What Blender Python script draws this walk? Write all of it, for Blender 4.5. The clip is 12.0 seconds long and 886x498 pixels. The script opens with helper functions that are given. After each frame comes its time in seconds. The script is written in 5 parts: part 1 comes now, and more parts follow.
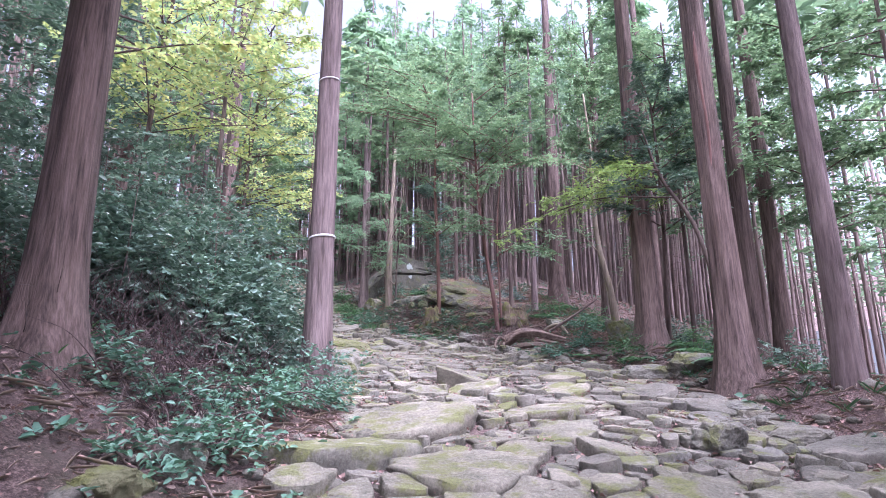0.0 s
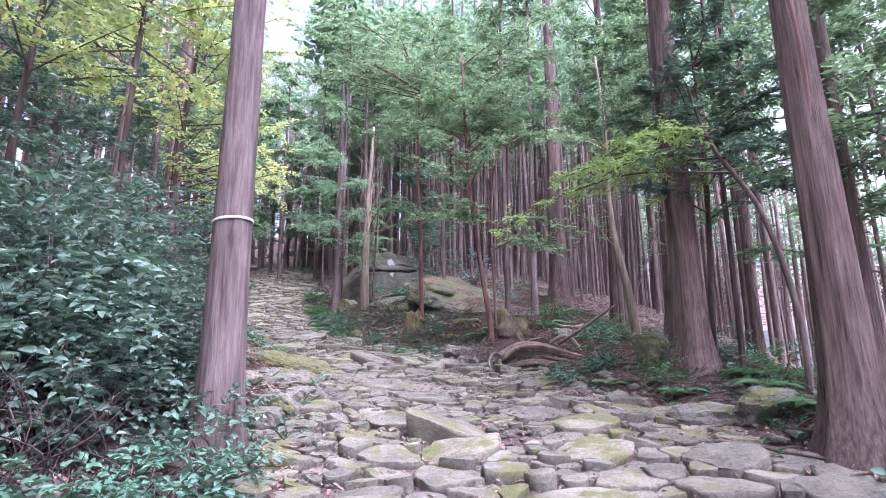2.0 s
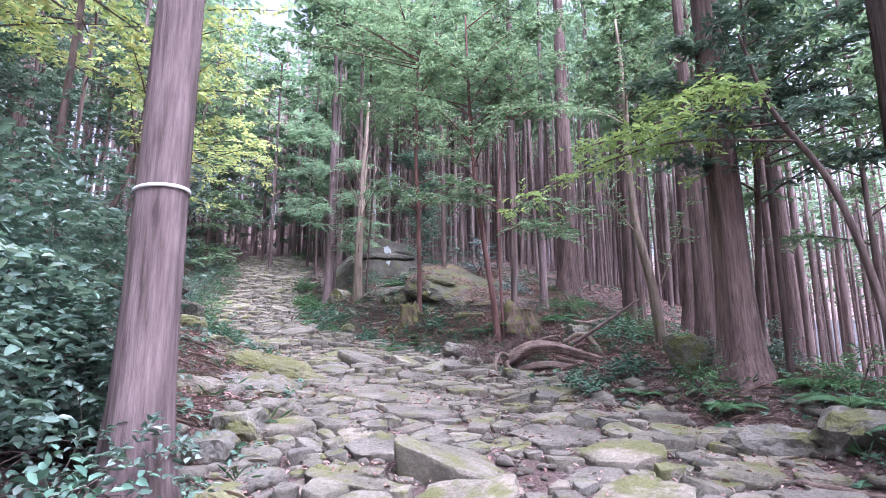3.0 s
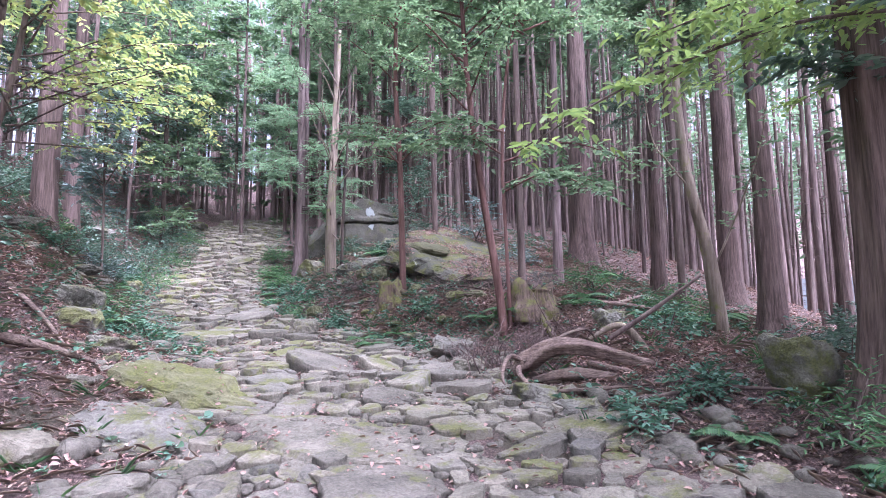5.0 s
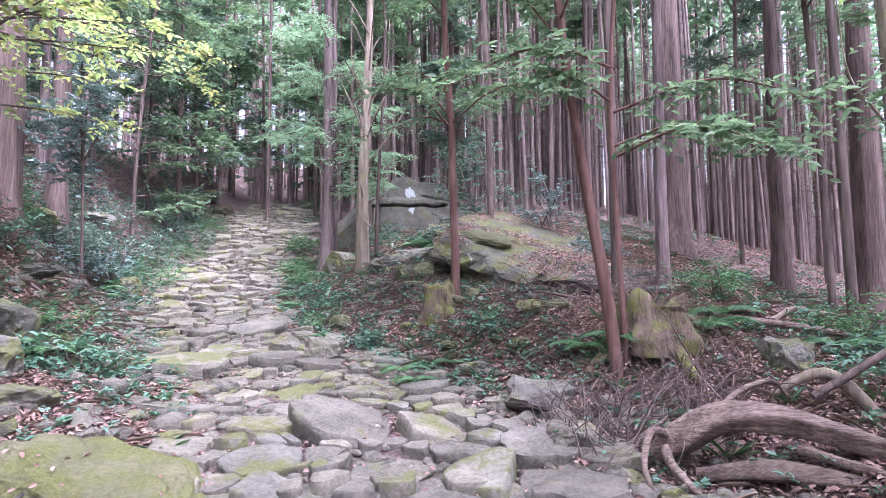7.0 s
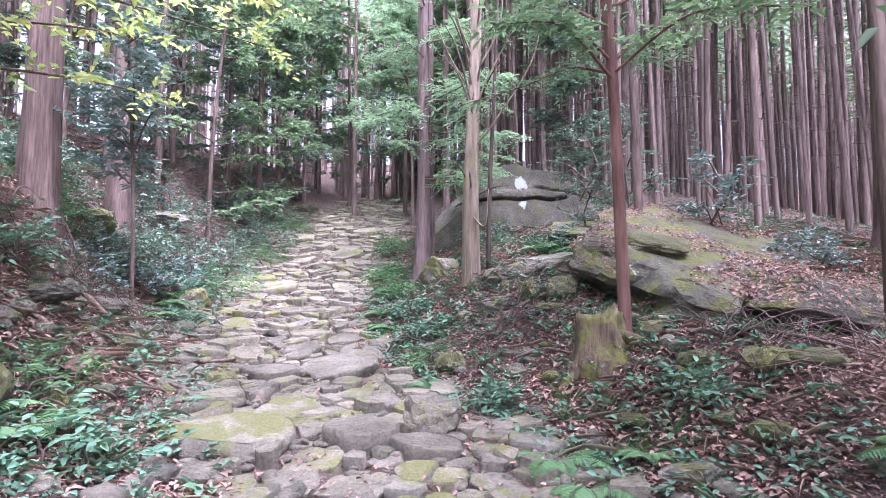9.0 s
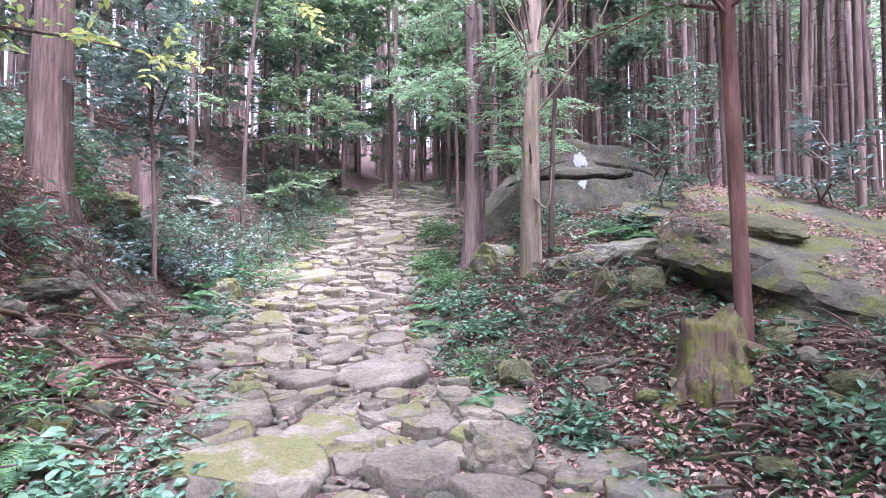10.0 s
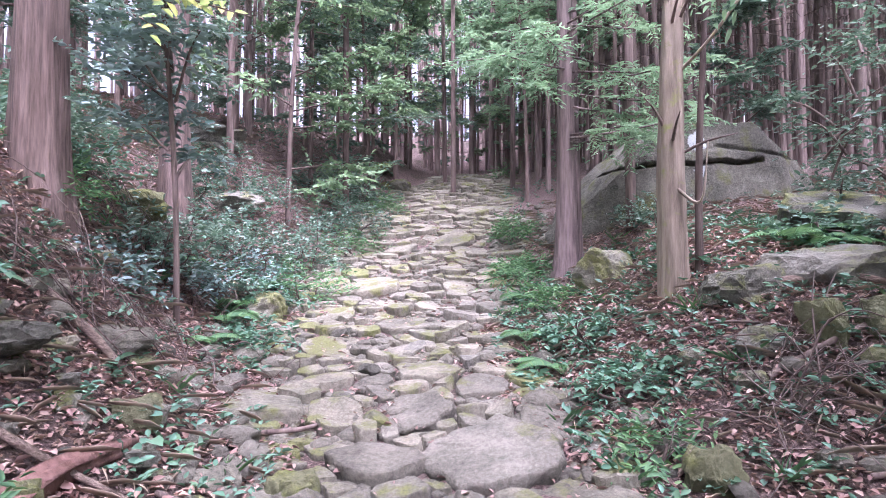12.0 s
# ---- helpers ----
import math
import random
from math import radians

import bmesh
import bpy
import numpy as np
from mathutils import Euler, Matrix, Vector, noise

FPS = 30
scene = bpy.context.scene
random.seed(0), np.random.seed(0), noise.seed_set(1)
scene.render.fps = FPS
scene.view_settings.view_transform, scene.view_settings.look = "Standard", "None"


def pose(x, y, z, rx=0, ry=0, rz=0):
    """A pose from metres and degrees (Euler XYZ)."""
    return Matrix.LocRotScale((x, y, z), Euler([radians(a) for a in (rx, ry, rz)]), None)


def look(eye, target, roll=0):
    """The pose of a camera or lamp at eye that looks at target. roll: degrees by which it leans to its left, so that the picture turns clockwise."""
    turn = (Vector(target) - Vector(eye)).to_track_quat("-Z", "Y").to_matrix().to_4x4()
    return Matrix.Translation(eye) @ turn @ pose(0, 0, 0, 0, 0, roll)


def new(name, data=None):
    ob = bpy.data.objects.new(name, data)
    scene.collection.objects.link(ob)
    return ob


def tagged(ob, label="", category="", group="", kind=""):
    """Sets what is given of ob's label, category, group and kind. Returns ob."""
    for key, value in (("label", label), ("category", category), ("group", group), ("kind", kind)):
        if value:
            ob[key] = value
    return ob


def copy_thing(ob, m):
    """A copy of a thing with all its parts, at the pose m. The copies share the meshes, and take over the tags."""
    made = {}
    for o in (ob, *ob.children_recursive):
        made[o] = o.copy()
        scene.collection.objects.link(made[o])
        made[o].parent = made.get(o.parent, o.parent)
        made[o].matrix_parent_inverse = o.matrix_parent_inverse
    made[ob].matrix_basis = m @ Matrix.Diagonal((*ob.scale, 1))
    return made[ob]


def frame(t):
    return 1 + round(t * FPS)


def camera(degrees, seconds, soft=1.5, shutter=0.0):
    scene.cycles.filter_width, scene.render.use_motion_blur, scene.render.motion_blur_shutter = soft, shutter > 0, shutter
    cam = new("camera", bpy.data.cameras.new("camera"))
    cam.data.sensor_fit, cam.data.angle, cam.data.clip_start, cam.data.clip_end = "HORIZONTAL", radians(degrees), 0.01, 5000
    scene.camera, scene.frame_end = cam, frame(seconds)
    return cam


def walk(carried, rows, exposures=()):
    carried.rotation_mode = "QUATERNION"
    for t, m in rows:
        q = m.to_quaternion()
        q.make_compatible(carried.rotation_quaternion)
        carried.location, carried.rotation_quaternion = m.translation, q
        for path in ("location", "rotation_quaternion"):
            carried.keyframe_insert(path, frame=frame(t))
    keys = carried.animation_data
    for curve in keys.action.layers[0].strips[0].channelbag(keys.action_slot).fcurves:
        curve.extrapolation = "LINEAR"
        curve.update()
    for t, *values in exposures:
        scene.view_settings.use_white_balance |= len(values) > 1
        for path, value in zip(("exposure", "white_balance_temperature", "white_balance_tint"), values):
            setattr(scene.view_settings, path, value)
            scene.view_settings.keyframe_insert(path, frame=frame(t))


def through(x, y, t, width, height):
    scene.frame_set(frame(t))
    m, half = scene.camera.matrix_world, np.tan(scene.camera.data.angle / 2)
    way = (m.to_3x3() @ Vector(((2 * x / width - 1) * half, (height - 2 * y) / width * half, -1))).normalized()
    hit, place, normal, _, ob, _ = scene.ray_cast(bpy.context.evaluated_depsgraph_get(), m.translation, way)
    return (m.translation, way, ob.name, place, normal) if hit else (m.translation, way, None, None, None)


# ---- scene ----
cam = camera(78.10, 12.0, soft=0.85)


def stand(x, y, z, yaw, pitch, roll):
    """The pose at an eye, from degrees to the left of north, upwards and of roll."""
    way = Vector((-math.sin(radians(yaw)) * math.cos(radians(pitch)), math.cos(radians(yaw)) * math.cos(radians(pitch)), math.sin(radians(pitch))))
    return look((x, y, z), Vector((x, y, z)) + way, roll)


PATH = [
    (0.0, stand(0.000, 0.000, 1.500, -4.61, 12.45, -0.20)),
    (0.5, stand(0.014, 0.595, 1.562, -4.83, 12.31, -0.13)),
    (1.0, stand(0.127, 1.185, 1.714, -5.13, 12.09, -0.25)),
    (1.5, stand(0.220, 1.750, 1.854, -5.58, 12.07, -0.22)),
    (2.0, stand(0.356, 2.326, 1.977, -5.58, 11.92, -0.20)),
    (2.5, stand(0.506, 2.876, 2.099, -5.46, 11.60, -0.05)),
    (3.0, stand(0.473, 3.513, 2.178, -5.55, 10.70, 0.11)),
    (3.2, stand(0.466, 3.755, 2.207, -5.77, 10.42, 0.05)),
    (4.8, stand(0.794, 5.656, 2.581, -5.74, 6.82, -0.80)),
    (5.0, stand(0.852, 5.859, 2.638, -5.76, 6.55, -0.72)),
    (5.5, stand(0.935, 6.381, 2.718, -5.62, 6.42, -0.60)),
    (6.0, stand(0.942, 6.989, 2.777, -5.16, 6.13, -0.41)),
    (6.5, stand(0.882, 7.578, 2.901, -4.18, 5.01, -0.34)),
    (7.0, stand(0.730, 8.165, 3.020, -1.75, 4.75, -0.44)),
    (7.2, stand(0.678, 8.404, 3.055, -0.90, 4.86, -0.50)),
    (8.8, stand(0.199, 10.082, 3.337, 6.17, 4.49, -0.03)),
    (9.0, stand(0.159, 10.283, 3.342, 7.00, 4.28, 0.07)),
    (9.5, stand(0.029, 10.690, 3.374, 9.74, 3.38, 0.05)),
    (10.0, stand(-0.124, 11.124, 3.434, 11.14, 2.53, 0.08)),
    (10.5, stand(-0.271, 11.471, 3.476, 11.57, 2.11, 0.01)),
    (11.0, stand(-0.407, 11.835, 3.546, 13.28, 1.99, -0.08)),
    (11.5, stand(-0.669, 12.155, 3.579, 15.36, 1.84, 0.03)),
    (12.0, stand(-0.941, 12.500, 3.644, 15.59, 1.85, -0.09)),
]
walk(cam, PATH, [(0.0, 1.95, 5330, 34), (5.0, 2.12, 5260, 33), (9.0, 2.46, 5420, 36), (12.0, 2.5, 5460, 37)])

# ---- light ----
world = bpy.data.worlds.new("sky")
scene.world = world
world.use_nodes = True
sky = world.node_tree.nodes.new("ShaderNodeTexSky")
sky.sky_type, sky.sun_disc = "NISHITA", False
sky.sun_elevation, sky.sun_rotation = radians(63), radians(148)
sky.air_density, sky.dust_density, sky.ozone_density = 0.7, 8.0, 0.3
background = world.node_tree.nodes["Background"]
background.inputs["Strength"].default_value = 0.15
cloud = world.node_tree.nodes.new("ShaderNodeHueSaturation")
cloud.inputs["Saturation"].default_value, cloud.inputs["Value"].default_value = 0.35, 1.05
world.node_tree.links.new(sky.outputs[0], cloud.inputs["Color"])
world.node_tree.links.new(cloud.outputs[0], background.inputs[0])
sun = new("sun", bpy.data.lights.new("sun", "SUN"))
sun.data.energy, sun.data.angle, sun.data.color = 1.35, radians(32), (1.0, 0.98, 0.95)
sun.matrix_world = look((0, 0, 30), (-5.2, 8.2, 11.0))

# ---- land ----
KY = [-40, -10, 0, 5.5, 8.4, 10.4, 12.8, 15.2, 17, 19.7, 22.2, 25, 30, 36, 60, 400]
KZ = [-6.0, -1.6, 0, 0.90, 1.36, 1.68, 2.0, 2.45, 2.80, 3.45, 4.40, 5.25, 6.55, 7.6, 15, 90]
KC = [1.0, 1.0, 1.2, 1.7, 1.5, 1.0, 0.1, -1.7, -2.9, -3.5, -3.95, -4.5, -4.7, -6.5, -14, -60]
KW = [2.0, 2.0, 2.0, 2.15, 2.0, 1.4, 1.3, 0.95, 1.1, 1.35, 1.4, 1.5, 1.0, 1.0, 1.0, 1.0]
KL = [0.6, 0.6, 0.5, 0.5, 0.4, 0.35, 0.55, 1.0, 1.05, 1.0, 0.9, 0.8, 0.6, 0.4, 0.4, 0.4]
KR = [0.3, 0.4, 0.45, 0.45, 0.38, 0.34, 0.42, 0.72, 0.85, 0.8, 0.6, 0.4, 0.3, 0.2, 0.2, 0.2]


def smooth(a):
    a = np.clip(a, 0, 1)
    return a * a * (3 - 2 * a)


def along(table, y):
    """A value of the path at y, rounded off between its steps."""
    return sum(np.interp(y + o, KY, table) for o in (-0.8, -0.4, 0, 0.4, 0.8)) / 5


def height(x, y):
    """The lie of the land: a path that climbs, a bank to its west, a low mound to its east that falls away."""
    x, y = np.asarray(x, float), np.asarray(y, float)
    c, w = along(KC, y), along(KW, y)
    west, east = np.maximum(c - w - x, 0), np.maximum(x - c - w, 0)
    bank = along(KL, y) * np.interp(west, [0, 0.6, 1.3, 2.2, 4, 8, 20, 60], [0, 0.28, 0.85, 2.0, 2.9, 4.0, 7.5, 17])
    mound = along(KR, y) * smooth(east / np.interp(y, [8, 12], [1.1, 2.4])) * (1 - smooth((x - 4.2) / 3.2)) - 14 * smooth((x - 6.8) / 44) - 0.10 * np.maximum(x - 6.0, 0) * smooth((x - 6) / 4) * (x < 200)
    rough = 0.05 * np.sin(1.7 * x + 0.6 * y) * np.sin(1.3 * y - 0.8 * x) * smooth((west + east) / 1.2)
    hollow = 0.85 * np.exp(-((x - 2.7) ** 2) / 1.4 - (y - 15.95) ** 2 / 0.5)
    hump = 0.3 * np.exp(-((x - 2.6) ** 2 + (y - 12.95) ** 2) / 0.6)
    return along(KZ, y) - hollow + hump + bank + np.maximum(mound, -15.0) + rough + 0.025 * smooth(1 - (west + east) / 0.5)


# ---- materials ----
def shader(name, rough=0.8):
    m = bpy.data.materials.new(name)
    m.use_nodes = True
    n = m.node_tree.nodes
    b = n["Principled BSDF"]
    b.inputs["Roughness"].default_value = rough
    b.inputs["Specular IOR Level"].default_value = 0.3
    return m, n, m.node_tree.links, b


def noise_of(n, l, scale, stretch=(1, 1, 1), detail=6.0, rough=0.6, source="world"):
    """A noise texture in metres, stretched along the axes."""
    if source == "world":
        out = n.new("ShaderNodeNewGeometry").outputs["Position"]
    else:
        out = n.new("ShaderNodeTexCoord").outputs["Object"]
    mapping = n.new("ShaderNodeMapping")
    mapping.inputs["Scale"].default_value = stretch
    l.new(out, mapping.inputs["Vector"])
    t = n.new("ShaderNodeTexNoise")
    t.inputs["Scale"].default_value, t.inputs["Detail"].default_value, t.inputs["Roughness"].default_value = scale, detail, rough
    l.new(mapping.outputs[0], t.inputs["Vector"])
    return t.outputs["Fac"]


def ramp_of(n, l, fac, stops):
    r = n.new("ShaderNodeValToRGB")
    e = r.color_ramp.elements
    while len(e) < len(stops):
        e.new(0.5)
    for k, (p, c) in enumerate(stops):
        e[k].position, e[k].color = p, (*c, 1)
    l.new(fac, r.inputs["Fac"])
    return r.outputs["Color"]


def mix_of(n, l, fac, a, b, mode="MIX"):
    m = n.new("ShaderNodeMix")
    m.data_type, m.blend_type = "RGBA", mode
    for socket, value in ((m.inputs[0], fac), (m.inputs[6], a), (m.inputs[7], b)):
        if isinstance(value, bpy.types.NodeSocket):
            l.new(value, socket)
        else:
            socket.default_value = (*value, 1) if isinstance(value, tuple) else value
    return m.outputs[2]


def maths(n, l, op, a, b, clamp=False):
    m = n.new("ShaderNodeMath")
    m.operation, m.use_clamp = op, clamp
    for socket, value in zip(m.inputs, (a, b)):
        if isinstance(value, bpy.types.NodeSocket):
            l.new(value, socket)
        else:
            socket.default_value = value
    return m.outputs[0]


def bump_of(n, l, b, fac, strength, distance):
    k = n.new("ShaderNodeBump")
    k.inputs["Strength"].default_value, k.inputs["Distance"].default_value = strength, distance
    l.new(fac, k.inputs["Height"])
    l.new(k.outputs[0], b.inputs["Normal"])


def stone_material(name, dark, light, moss, amount, lichen=0.0):
    """Weathered stone with moss on what faces up and pale lichen."""
    m, n, l, b = shader(name, 0.85)
    big, fine = noise_of(n, l, 2.6), noise_of(n, l, 34, detail=9, rough=0.78)
    both = maths(n, l, "ADD", maths(n, l, "MULTIPLY", big, 0.45), maths(n, l, "MULTIPLY", fine, 0.55))
    tone = ramp_of(n, l, both, [(0.38, dark), (0.5, tuple((a + c) / 2 for a, c in zip(dark, light))), (0.6, light)])
    own = n.new("ShaderNodeObjectInfo").outputs["Random"]
    tone = mix_of(n, l, 0.75, tone, ramp_of(n, l, own, [(0, (0.66, 0.63, 0.6)), (0.4, (0.88, 0.86, 0.85)), (0.7, (1.05, 1.02, 0.94)), (1, (1.3, 1.23, 1.15))]), "MULTIPLY")
    up = n.new("ShaderNodeSeparateXYZ")
    l.new(n.new("ShaderNodeNewGeometry").outputs["Normal"], up.inputs[0])
    patch = noise_of(n, l, 3.3, detail=5, rough=0.65)
    patch = maths(n, l, "ADD", patch, maths(n, l, "MULTIPLY", maths(n, l, "SUBTRACT", own, 0.5), 0.16))
    patch = maths(n, l, "ADD", patch, maths(n, l, "MULTIPLY", up.outputs["Z"], 0.06))
    cover = maths(n, l, "MULTIPLY", maths(n, l, "SUBTRACT", patch, 0.66 - amount), 9, True)
    cover = maths(n, l, "MULTIPLY", cover, maths(n, l, "ADD", maths(n, l, "MULTIPLY", fine, 1.4), 0.1, True))
    green = ramp_of(n, l, noise_of(n, l, 60, detail=3), [(0.35, tuple(c * 0.55 for c in moss)), (0.65, moss)])
    tone = mix_of(n, l, cover, tone, green)
    if lichen:
        spot = maths(n, l, "MULTIPLY", maths(n, l, "SUBTRACT", noise_of(n, l, 7, detail=2), 0.72 - lichen), 14, True)
        tone = mix_of(n, l, spot, tone, (0.5, 0.52, 0.48))
    l.new(tone, b.inputs["Base Color"])
    bump_of(n, l, b, both, 1.0, 0.05)
    return m


def bark_material(name, dark, light, moss=0.0, streak=1.0, lying=False):
    """Fibrous bark, streaked along the trunk."""
    m, n, l, b = shader(name, 0.9)
    fibre = noise_of(n, l, 1.0, (5, 60, 60) if lying else (42 * streak, 42 * streak, 2.2), 7, 0.65)
    broad = noise_of(n, l, 1.0, (7, 7, 0.8), 4)
    both = maths(n, l, "ADD", maths(n, l, "MULTIPLY", fibre, 0.6), maths(n, l, "MULTIPLY", broad, 0.4))
    tone = ramp_of(n, l, both, [(0.36, dark), (0.5, tuple((a + c) / 2 for a, c in zip(dark, light))), (0.63, light)])
    own = n.new("ShaderNodeObjectInfo").outputs["Random"]
    tone = mix_of(n, l, 0.7, tone, ramp_of(n, l, own, [(0, (0.6, 0.57, 0.57)), (1, (1.2, 1.15, 1.18))]), "MULTIPLY")
    stain = noise_of(n, l, 1.0, (2.2, 2.2, 0.55), 5, 0.7)
    tone = mix_of(n, l, 0.6, tone, ramp_of(n, l, stain, [(0.36, (0.55, 0.52, 0.5)), (0.55, (1, 1, 1)), (0.7, (1.3, 1.3, 1.36))]), "MULTIPLY")
    if moss:
        cover = maths(n, l, "MULTIPLY", maths(n, l, "SUBTRACT", noise_of(n, l, 5.5, detail=7, rough=0.7), 0.62 - moss), 7, True)
        tone = mix_of(n, l, cover, tone, (0.19, 0.2, 0.06))
    l.new(tone, b.inputs["Base Color"])
    bump_of(n, l, b, both, 0.9, 0.03)
    return m


def leaf_material(name, colours, gloss=0.45, through=0.35):
    """Leaves, each with a shade of its own, which let some light through."""
    m, n, l, b = shader(name, gloss)
    g = n.new("ShaderNodeNewGeometry").outputs["Random Per Island"]
    tone = ramp_of(n, l, g, [(k / (len(colours) - 1), c) for k, c in enumerate(colours)])
    tone = mix_of(n, l, 0.5, tone, ramp_of(n, l, noise_of(n, l, 0.9, detail=3), [(0.35, (0.6, 0.62, 0.6)), (0.65, (1.25, 1.2, 1.1))]), "MULTIPLY")
    l.new(tone, b.inputs["Base Color"])
    t = n.new("ShaderNodeBsdfTranslucent")
    l.new(mix_of(n, l, 1.0, tone, (1.2, 1.27, 0.95), "MULTIPLY"), t.inputs["Color"])
    mixer = n.new("ShaderNodeMixShader")
    mixer.inputs[0].default_value = through
    l.new(b.outputs[0], mixer.inputs[1])
    l.new(t.outputs[0], mixer.inputs[2])
    l.new(mixer.outputs[0], n["Material Output"].inputs["Surface"])
    return m


def ground_material():
    m, n, l, b = shader("forest_soil", 0.95)
    big, mid, fine = noise_of(n, l, 0.8, detail=4), noise_of(n, l, 7, detail=6), noise_of(n, l, 38, detail=9, rough=0.82)
    tone = ramp_of(n, l, fine, [(0.36, (0.04, 0.028, 0.024)), (0.5, (0.145, 0.1, 0.088)), (0.62, (0.34, 0.24, 0.212))])
    tone = mix_of(n, l, maths(n, l, "MULTIPLY", maths(n, l, "SUBTRACT", mid, 0.52), 6, True), tone, (0.16, 0.115, 0.1))
    tone = mix_of(n, l, maths(n, l, "MULTIPLY", maths(n, l, "SUBTRACT", big, 0.56), 5, True), tone, (0.075, 0.08, 0.045))
    l.new(tone, b.inputs["Base Color"])
    bump_of(n, l, b, maths(n, l, "ADD", mid, fine), 1.0, 0.05)
    return m


def plain(name, colour, rough=0.7):
    m, n, l, b = shader(name, rough)
    l.new(ramp_of(n, l, noise_of(n, l, 30), [(0.3, tuple(c * 0.75 for c in colour)), (0.7, colour)]), b.inputs["Base Color"])
    return m


MOSS = (0.19, 0.2, 0.06)
PAVING = stone_material("paving_stone", (0.095, 0.09, 0.07), (0.31, 0.29, 0.24), MOSS, 0.065, 0.0)
MOSSY = stone_material("mossy_stone", (0.12, 0.115, 0.10), (0.33, 0.32, 0.27), MOSS, 0.16)
BOULDER = stone_material("boulder_stone", (0.045, 0.045, 0.035), (0.19, 0.183, 0.15), (0.13, 0.14, 0.05), 0.12, 0.0)
LEDGE = stone_material("ledge_stone", (0.05, 0.05, 0.04), (0.19, 0.185, 0.155), MOSS, 0.15, 0.02)
MOSS_PAD = stone_material("moss_pad", (0.08, 0.085, 0.04), (0.2, 0.2, 0.12), (0.19, 0.2, 0.062), 0.10)
CEDAR = bark_material("cedar_bark", (0.043, 0.03, 0.025), (0.235, 0.172, 0.148))
CYPRESS = bark_material("cypress_bark", (0.073, 0.054, 0.05), (0.28, 0.218, 0.206), streak=0.7)
FAR_BARK = bark_material("plantation_bark", (0.105, 0.078, 0.068), (0.32, 0.252, 0.225), streak=0.6)
PALE_BARK = bark_material("pale_bark", (0.15, 0.122, 0.09), (0.40, 0.335, 0.26), moss=0.06, streak=0.5)
RED_BARK = bark_material("sapling_bark", (0.10, 0.05, 0.04), (0.28, 0.165, 0.14), streak=0.5)
TWIG = bark_material("twig_bark", (0.07, 0.05, 0.042), (0.24, 0.185, 0.16), streak=0.5)
DEADWOOD = bark_material("driftwood", (0.07, 0.048, 0.038), (0.33, 0.255, 0.205), lying=True)
STUMP = bark_material("stump_wood", (0.055, 0.04, 0.03), (0.25, 0.19, 0.14), moss=0.15)
# darker than TWIG: the shade under the near bushes is in the colour
SHADED_BRUSH = bark_material("shaded_brush", (0.035, 0.025, 0.022), (0.13, 0.095, 0.085), streak=0.5)
EVERGREEN = leaf_material("evergreen_leaf", [(0.075, 0.125, 0.098), (0.115, 0.185, 0.15), (0.17, 0.25, 0.205), (0.09, 0.155, 0.12), (0.3, 0.37, 0.33)], 0.33, 0.32)
BRIGHT = leaf_material("bright_leaf", [(0.135, 0.21, 0.135), (0.195, 0.285, 0.185), (0.12, 0.18, 0.125), (0.28, 0.365, 0.245)], 0.38, 0.5)
MAPLE = leaf_material("maple_leaf", [(0.36, 0.42, 0.19), (0.31, 0.4, 0.19), (0.46, 0.48, 0.23), (0.5, 0.46, 0.22), (0.38, 0.45, 0.26), (0.3, 0.38, 0.22)], 0.5, 0.65)
LIME = leaf_material("lime_leaf", [(0.27, 0.37, 0.13), (0.37, 0.46, 0.18), (0.23, 0.33, 0.14), (0.33, 0.42, 0.2)], 0.5, 0.5)
HINOKI = leaf_material("conifer_spray", [(0.15, 0.24, 0.17), (0.23, 0.34, 0.25), (0.29, 0.4, 0.31), (0.18, 0.26, 0.17)], 0.6, 0.5)
SILVER = leaf_material("silvery_leaf", [(0.17, 0.25, 0.25), (0.25, 0.33, 0.34), (0.12, 0.2, 0.17), (0.3, 0.37, 0.38)], 0.28, 0.15)
FERN = leaf_material("fern_leaf", [(0.08, 0.17, 0.09), (0.12, 0.23, 0.12), (0.16, 0.27, 0.12)], 0.5, 0.35)
GLAUCOUS = leaf_material("ivy_leaf", [(0.09, 0.19, 0.13), (0.14, 0.25, 0.19), (0.11, 0.2, 0.12)], 0.4, 0.25)
LITTER = leaf_material("fallen_leaf", [(0.14, 0.088, 0.078), (0.3, 0.185, 0.17), (0.39, 0.26, 0.235), (0.21, 0.118, 0.1), (0.41, 0.305, 0.265), (0.27, 0.165, 0.15)], 0.7, 0.15)
STRAW = plain("dead_straw", (0.36, 0.28, 0.21))
WHITE = plain("white_tape", (0.8, 0.8, 0.78), 0.5)
SOIL = ground_material()

# ---- builders ----
rng = np.random.default_rng(7)


def fast_mesh(name, verts, faces, material):
    verts, faces = np.asarray(verts, np.float32), np.asarray(faces, np.int32)
    me = bpy.data.meshes.new(name)
    me.vertices.add(len(verts))
    me.vertices.foreach_set("co", verts.ravel())
    me.loops.add(faces.size)
    me.loops.foreach_set("vertex_index", faces.ravel())
    me.polygons.add(len(faces))
    me.polygons.foreach_set("loop_start", np.arange(len(faces), dtype=np.int32) * faces.shape[1])
    me.update(calc_edges=True)
    me.materials.append(material)
    return me


def soften(me):
    me.polygons.foreach_set("use_smooth", np.ones(len(me.polygons), bool))
    return me


def empty(name, x, y, z, **tags):
    ob = new(name)
    ob.location = (x, y, z)
    ob.empty_display_size = 0.2
    return tagged(ob, **tags)


def part(name, me, parent, label=""):
    ob = new(name, me)
    ob.parent = parent
    return tagged(ob, label)


